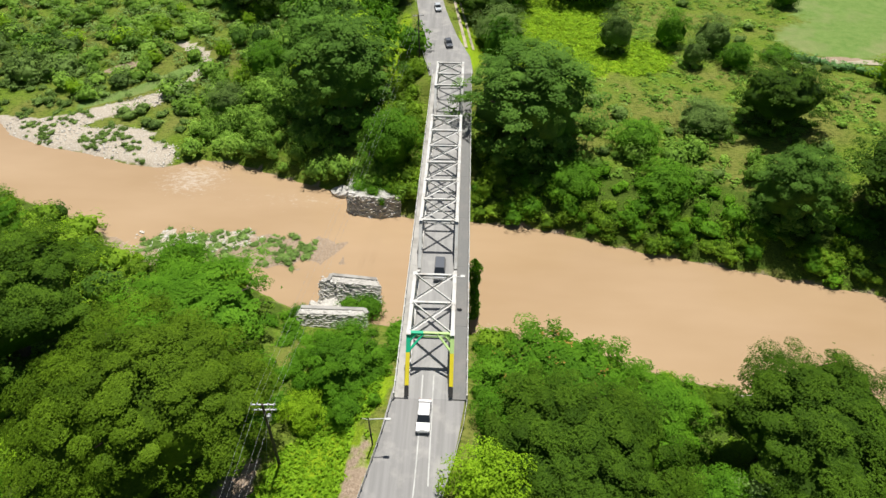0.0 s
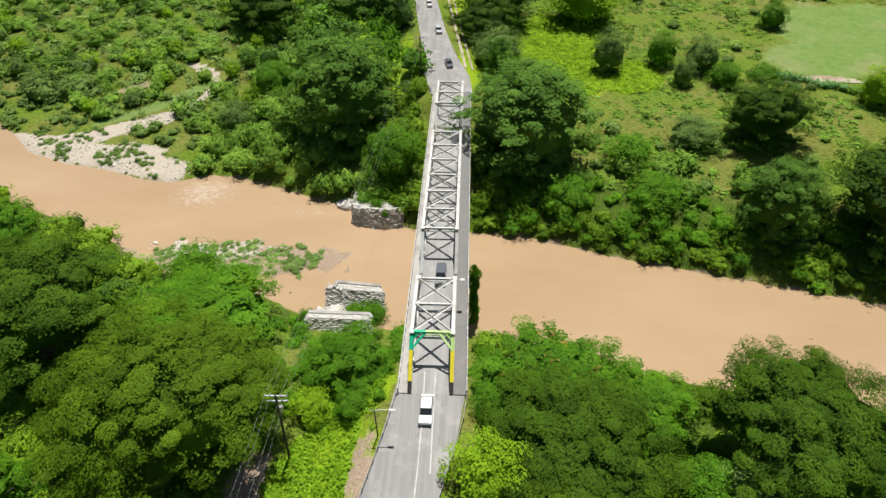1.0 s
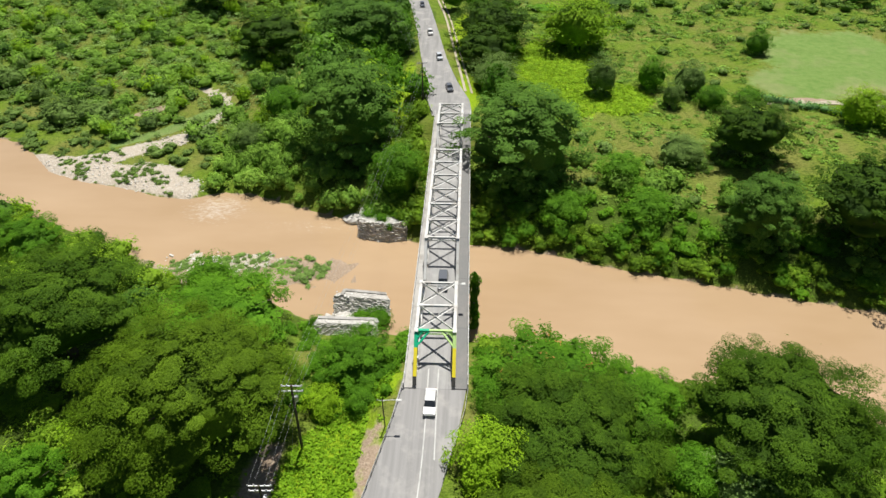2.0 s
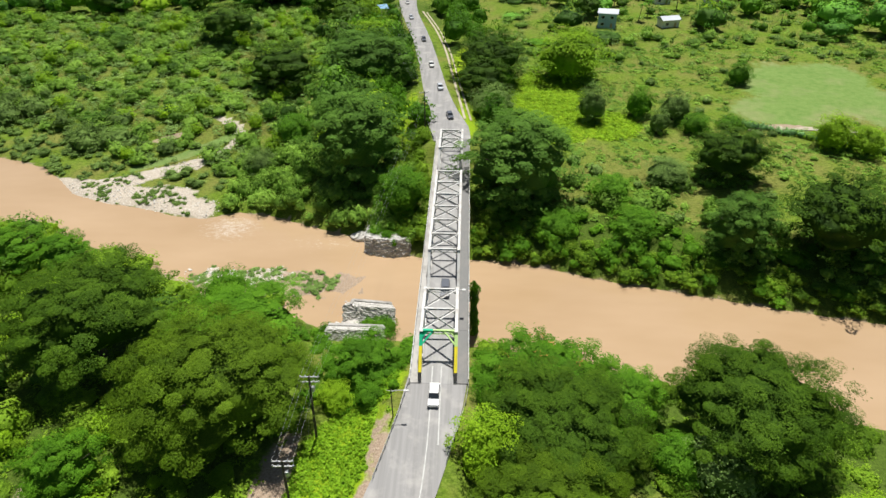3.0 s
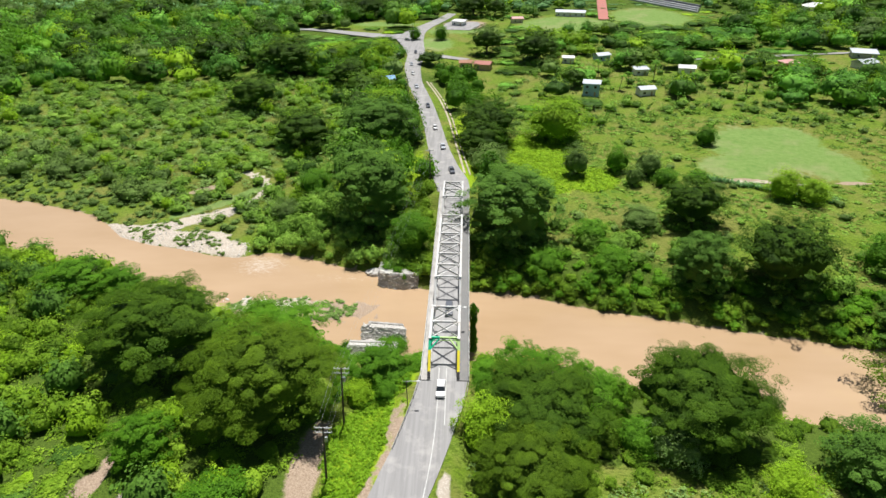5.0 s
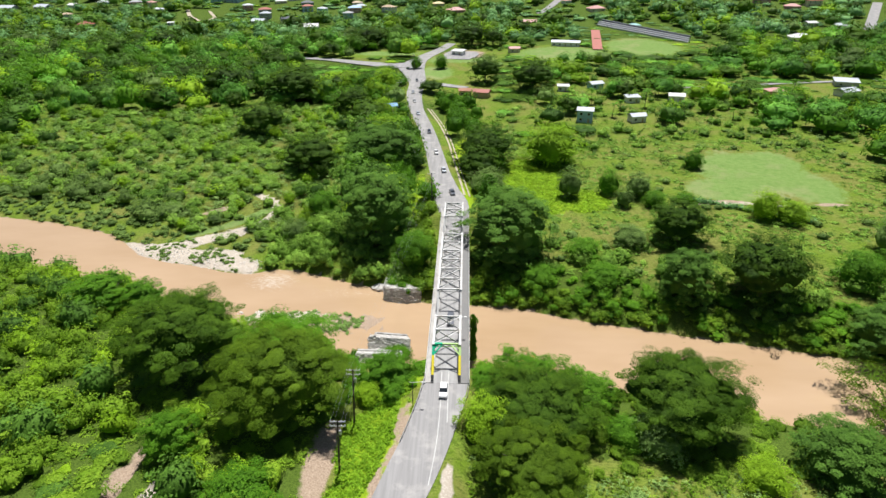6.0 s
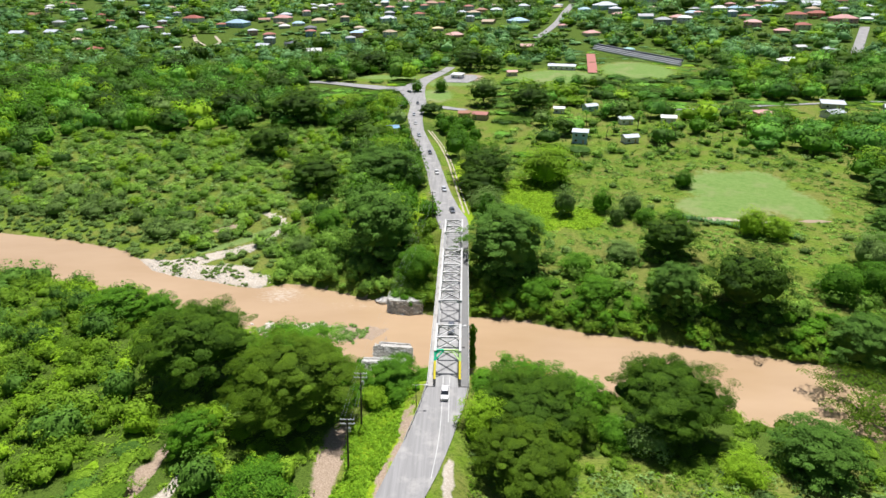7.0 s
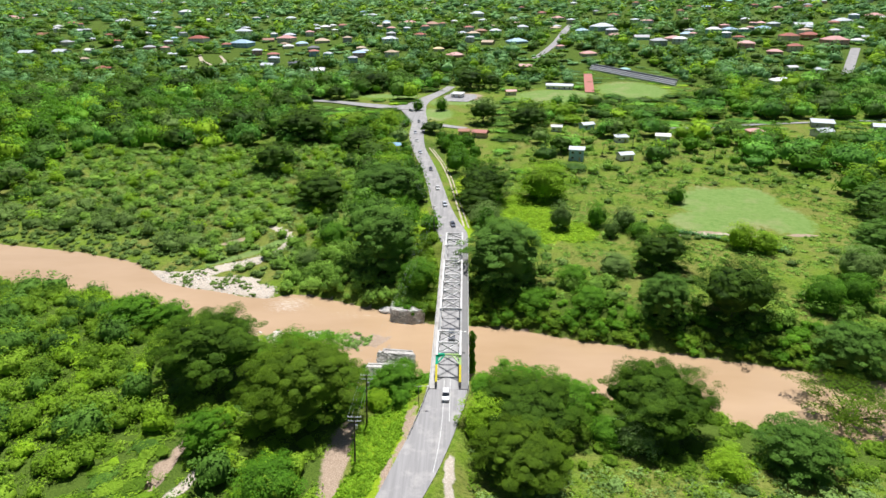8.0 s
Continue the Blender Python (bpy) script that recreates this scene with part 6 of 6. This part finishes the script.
# ---- poles, wires, rails ----
def utility_pole(x, y, height, turn, arms=2, lean=0.0):
    z = float(ground(x, y))
    ob = thing("utility_pole", "dark wooden utility pole with crossarms and white insulators", "utility pole", pose(x, y, z, 0, lean, turn), "utility poles")
    part("pole", tube(bmesh.new(), [(0, 0, -0.6), (0, 0, height * 0.5), (0, 0, height)], [0.2, 0.17, 0.13], 10), M["wood_pole"], ob)
    for k in range(arms):
        zz = height - 0.35 - 1.0 * k
        member("crossarm", ob, box_outline(0.14, 0.16), (-1.35, 0.16, zz), (1.35, 0.16, zz), M["grey_metal"])
        for o in (-1.25, -0.6, 0.6, 1.25):
            part("insulator", tube(bmesh.new(), [(o, 0.16, zz + 0.08), (o, 0.16, zz + 0.2), (o, 0.16, zz + 0.34)], [0.05, 0.09, 0.04], 8), painted("white", "wall"), ob)
    if arms > 1:
        part("transformer", tube(bmesh.new(), [(0.42, -0.1, height - 3.0), (0.42, -0.1, height - 2.9), (0.42, -0.1, height - 2.1), (0.42, -0.1, height - 2.0)], [0.2, 0.28, 0.28, 0.2], 12), M["grey_metal"], ob)
    for s in (-1, 1):
        member("guy_wire", ob, round_outline(0.012, 4), (0, 0, height * 0.8), (s * 0.6 - 1.5, -3.0 * s, 0.1), M["wire"])
    return ob


POLES = [(-18.5, -26.6, 12.0, 4), (-18.2, -13.4, 13.6, 4), (-8.2, 92.2, 11.4, 10), (-18.5, 135, 10, 8), (-24.5, 190, 11, 8), (-36, 250, 10, 20), (-34, 330, 11, 40)]
for x, y, h, turn in POLES:
    utility_pole(x, y, h, turn, 2 if y < 0 else 1, 3.0 if y < 0 else 0.0)


def wire(a, b, sag):
    curve = bpy.data.curves.new("overhead_wire", "CURVE")
    curve.dimensions, curve.bevel_depth, curve.bevel_resolution = "3D", 0.01, 0
    line = curve.splines.new("POLY")
    line.points.add(16)
    for k in range(17):
        s = k / 16
        p = Vector(a).lerp(Vector(b), s)
        line.points[k].co = (p.x, p.y, p.z - sag * 4 * s * (1 - s), 1)
    curve.materials.append(M["wire"])
    tagged(new("overhead_wire", curve), "thin sagging overhead power line", "power line", "overhead wires")


tops = [(x + (0.052 * h if y < 0 else 0.0), y, float(ground(x, y)) + h - 0.1) for x, y, h, _ in POLES]
for (x0, y0, z0), (x1, y1, z1) in zip(tops, tops[1:]):
    for o in (-1.25, -0.6, 0.6, 1.25):
        wire((x0 + o, y0 + 0.16, z0), (x1 + o, y1 + 0.16, z1), 0.012 * math.hypot(x1 - x0, y1 - y0))
lamp = thing("street_lamp", "slim street lamp with a white arm over the road", "street lamp")
part("pole", tube(bmesh.new(), [(-6.3, -12.6, -1.0), (-6.3, -12.6, 2.5), (-6.3, -12.6, 5.6)], [0.1, 0.085, 0.07], 8), M["wood_pole"], lamp)
part("arm", tube(bmesh.new(), [(-6.4, -12.6, 5.3), (-5.4, -12.6, 5.5), (-4.3, -12.5, 5.45)], [0.06, 0.05, 0.045], 6), M["white_paint"], lamp)
part("lamp_head", box(bmesh.new(), -4.5, -3.75, -12.7, -12.38, 5.34, 5.52, 0.05), M["white_paint"], lamp)
member("wire_arm", lamp, box_outline(0.06, 0.06), (-7.0, -12.6, 5.5), (-6.0, -12.6, 5.2), M["white_paint"])


def guard_rail(points, label):
    ob = thing("guard_rail", label, "guard rail", group="guard rails")
    for a, b in zip(points, points[1:]):
        a, b = Vector(a), Vector(b)
        n = max(1, round((b - a).length / 2.0))
        for k in range(n):
            p = a.lerp(b, k / n)
            member("rail_post", ob, box_outline(0.14, 0.14), (p.x, p.y, p.z - 0.9), (p.x, p.y, p.z + 0.75), M["concrete"], up=(0, 1, 0))
        prof = [(-0.03, 0.35), (0.03, 0.4), (0.03, 0.5), (-0.01, 0.55), (0.03, 0.6), (0.03, 0.7), (-0.03, 0.75)]
        member("rail_beam", ob, prof, a, b, M["white_paint"])


guard_rail([(-4.6, -6.6, 0), (-5.3, -11, 0), (-6.4, -16.5, 0), (-7.9, -23.5, 0)], "pale steel guard rail along the road edge")
guard_rail([(4.9, -6.6, 0), (4.5, -10, 0), (3.4, -15, 0), (1.9, -20.5, 0)], "pale low guard rail at the bridge approach")
guard_rail([(-5.2, 84, 0), (-6.6, 89, 0), (-7.6, 95, 0)], "pale guard rail past the bridge end")


# ---- cars ----
def car_model(colour, kind):
    words = {"white": "white", "silver": "silver", "dark": "black", "red": "red", "blue": "blue", "grey": "grey"}[colour]
    ob = thing("car", f"{words} {kind} on the road", "car", group="cars on the road")
    long, wide = (5.2, 1.85) if kind == "pickup truck" else (4.4, 1.75)
    paint = painted(colour, "car")
    tall = 0.95
    sections = [(-long / 2, 0.35, 0.62), (-long / 2 + 0.12, 0.28, 0.78), (-long / 2 + 1.0, 0.25, 0.93), (0.2, 0.25, 0.98), (long / 2 - 0.6, 0.25, 0.97), (long / 2 - 0.08, 0.3, 0.88), (long / 2, 0.4, 0.6)]
    bm = bmesh.new()
    rings = []
    for k, (y, lo, hi) in enumerate(sections):
        w = wide / 2 * (0.9 if k in (0, len(sections) - 1) else 1.0)
        rings.append([bm.verts.new(p) for p in ((-w * 0.94, y, lo), (w * 0.94, y, lo), (w, y, (lo + hi) / 2), (w * 0.93, y, hi), (-w * 0.93, y, hi), (-w, y, (lo + hi) / 2))])
    for a, b in zip(rings, rings[1:]):
        for i in range(6):
            bm.faces.new((a[i], a[(i + 1) % 6], b[(i + 1) % 6], b[i]))
    bm.faces.new(rings[0][::-1])
    bm.faces.new(rings[-1])
    part("body", bm, paint, ob)
    back = {"saloon car": 1.75, "estate car": 2.1, "pickup truck": 0.75}[kind]
    shape = [(-1.15, tall), (-0.45, 1.46), (back - 0.55 if kind == "saloon car" else back - 0.15, 1.47), (back, tall)]
    sides = [[(s * wide / 2 * (0.92 if z < 1.2 else 0.78), y, z) for y, z in shape] for s in (-1, 1)]
    for name, corners in (("windscreen", (sides[0][0], sides[0][1], sides[1][1], sides[1][0])), ("rear_window", (sides[0][2], sides[0][3], sides[1][3], sides[1][2])), ("side_window", sides[0]), ("side_window", sides[1][::-1])):
        bm = bmesh.new()
        bm.faces.new([bm.verts.new(p) for p in corners])
        part(name, bm, M["glass"], ob)
    part("roof", box(bmesh.new(), -wide / 2 * 0.79, wide / 2 * 0.79, shape[1][0] - 0.02, shape[2][0] + 0.05, 1.44, 1.51, 0.03), paint, ob)
    if kind == "pickup truck":
        part("load_bed", box(bmesh.new(), -0.72, 0.72, 0.9, long / 2 - 0.1, 0.9, 0.985), M["tyre"], ob)
    for s, y in itertools.product((-1, 1), (-long / 2 + 0.85, long / 2 - 0.85)):
        x = s * (wide / 2 - 0.1)
        wheel = part("wheel", prism(bmesh.new(), round_outline(0.33, 14), (x - 0.11, y, 0.33), (x + 0.11, y, 0.33)), M["tyre"], ob)
        part("rim", prism(bmesh.new(), round_outline(0.2, 10), (x - 0.12, y, 0.33), (x + 0.12, y, 0.33)), M["grey_metal"], wheel)
    for s in (-1, 1):
        part("headlight", box(bmesh.new(), s * 0.6 - 0.2, s * 0.6 + 0.2, -long / 2 - 0.02, -long / 2 + 0.15, 0.62, 0.76, 0.02), M["grey_metal"], ob)
        part("tail_light", box(bmesh.new(), s * 0.66 - 0.14, s * 0.66 + 0.14, long / 2 - 0.12, long / 2 + 0.02, 0.66, 0.84, 0.02), painted("red", "car"), ob)
    return ob


CARS = {k: car_model(*k) for k in (("white", "saloon car"), ("dark", "estate car"), ("silver", "saloon car"), ("white", "pickup truck"), ("dark", "saloon car"))}
TRAFFIC = [
    (("dark", "estate car"), 0.4, 16.5, 0), (("white", "saloon car"), -0.35, -9.0, -1), (("dark", "saloon car"), -1.2, 100, 12), (("silver", "saloon car"), -5.2, 124, 10),
    (("white", "saloon car"), -9.4, 147, 10), (("dark", "saloon car"), -14.4, 179, 10), (("silver", "saloon car"), -22.4, 213, 12), (("white", "saloon car"), -26.5, 240, 8),
    (("silver", "saloon car"), -29.2, 262, 4), (("white", "pickup truck"), -25.5, 286, 10), (("dark", "saloon car"), -29.2, 294, 8), (("dark", "estate car"), -38, 332, 40), (("white", "saloon car"), -34, 343, 60),
]
for key, x, y, turn in TRAFFIC:
    on_bridge = -6.3 < y < 83.4
    z = 0.02 if on_bridge else float(np.max(ground(np.array([x - 3, x, x + 3]), np.array([y, y, y])))) + 0.22
    copy_thing(CARS[key], pose(x, y, z, 0, 0, turn))
for m in CARS.values():
    retire(m)
for m, _ in MODELS.values():
    retire(m)
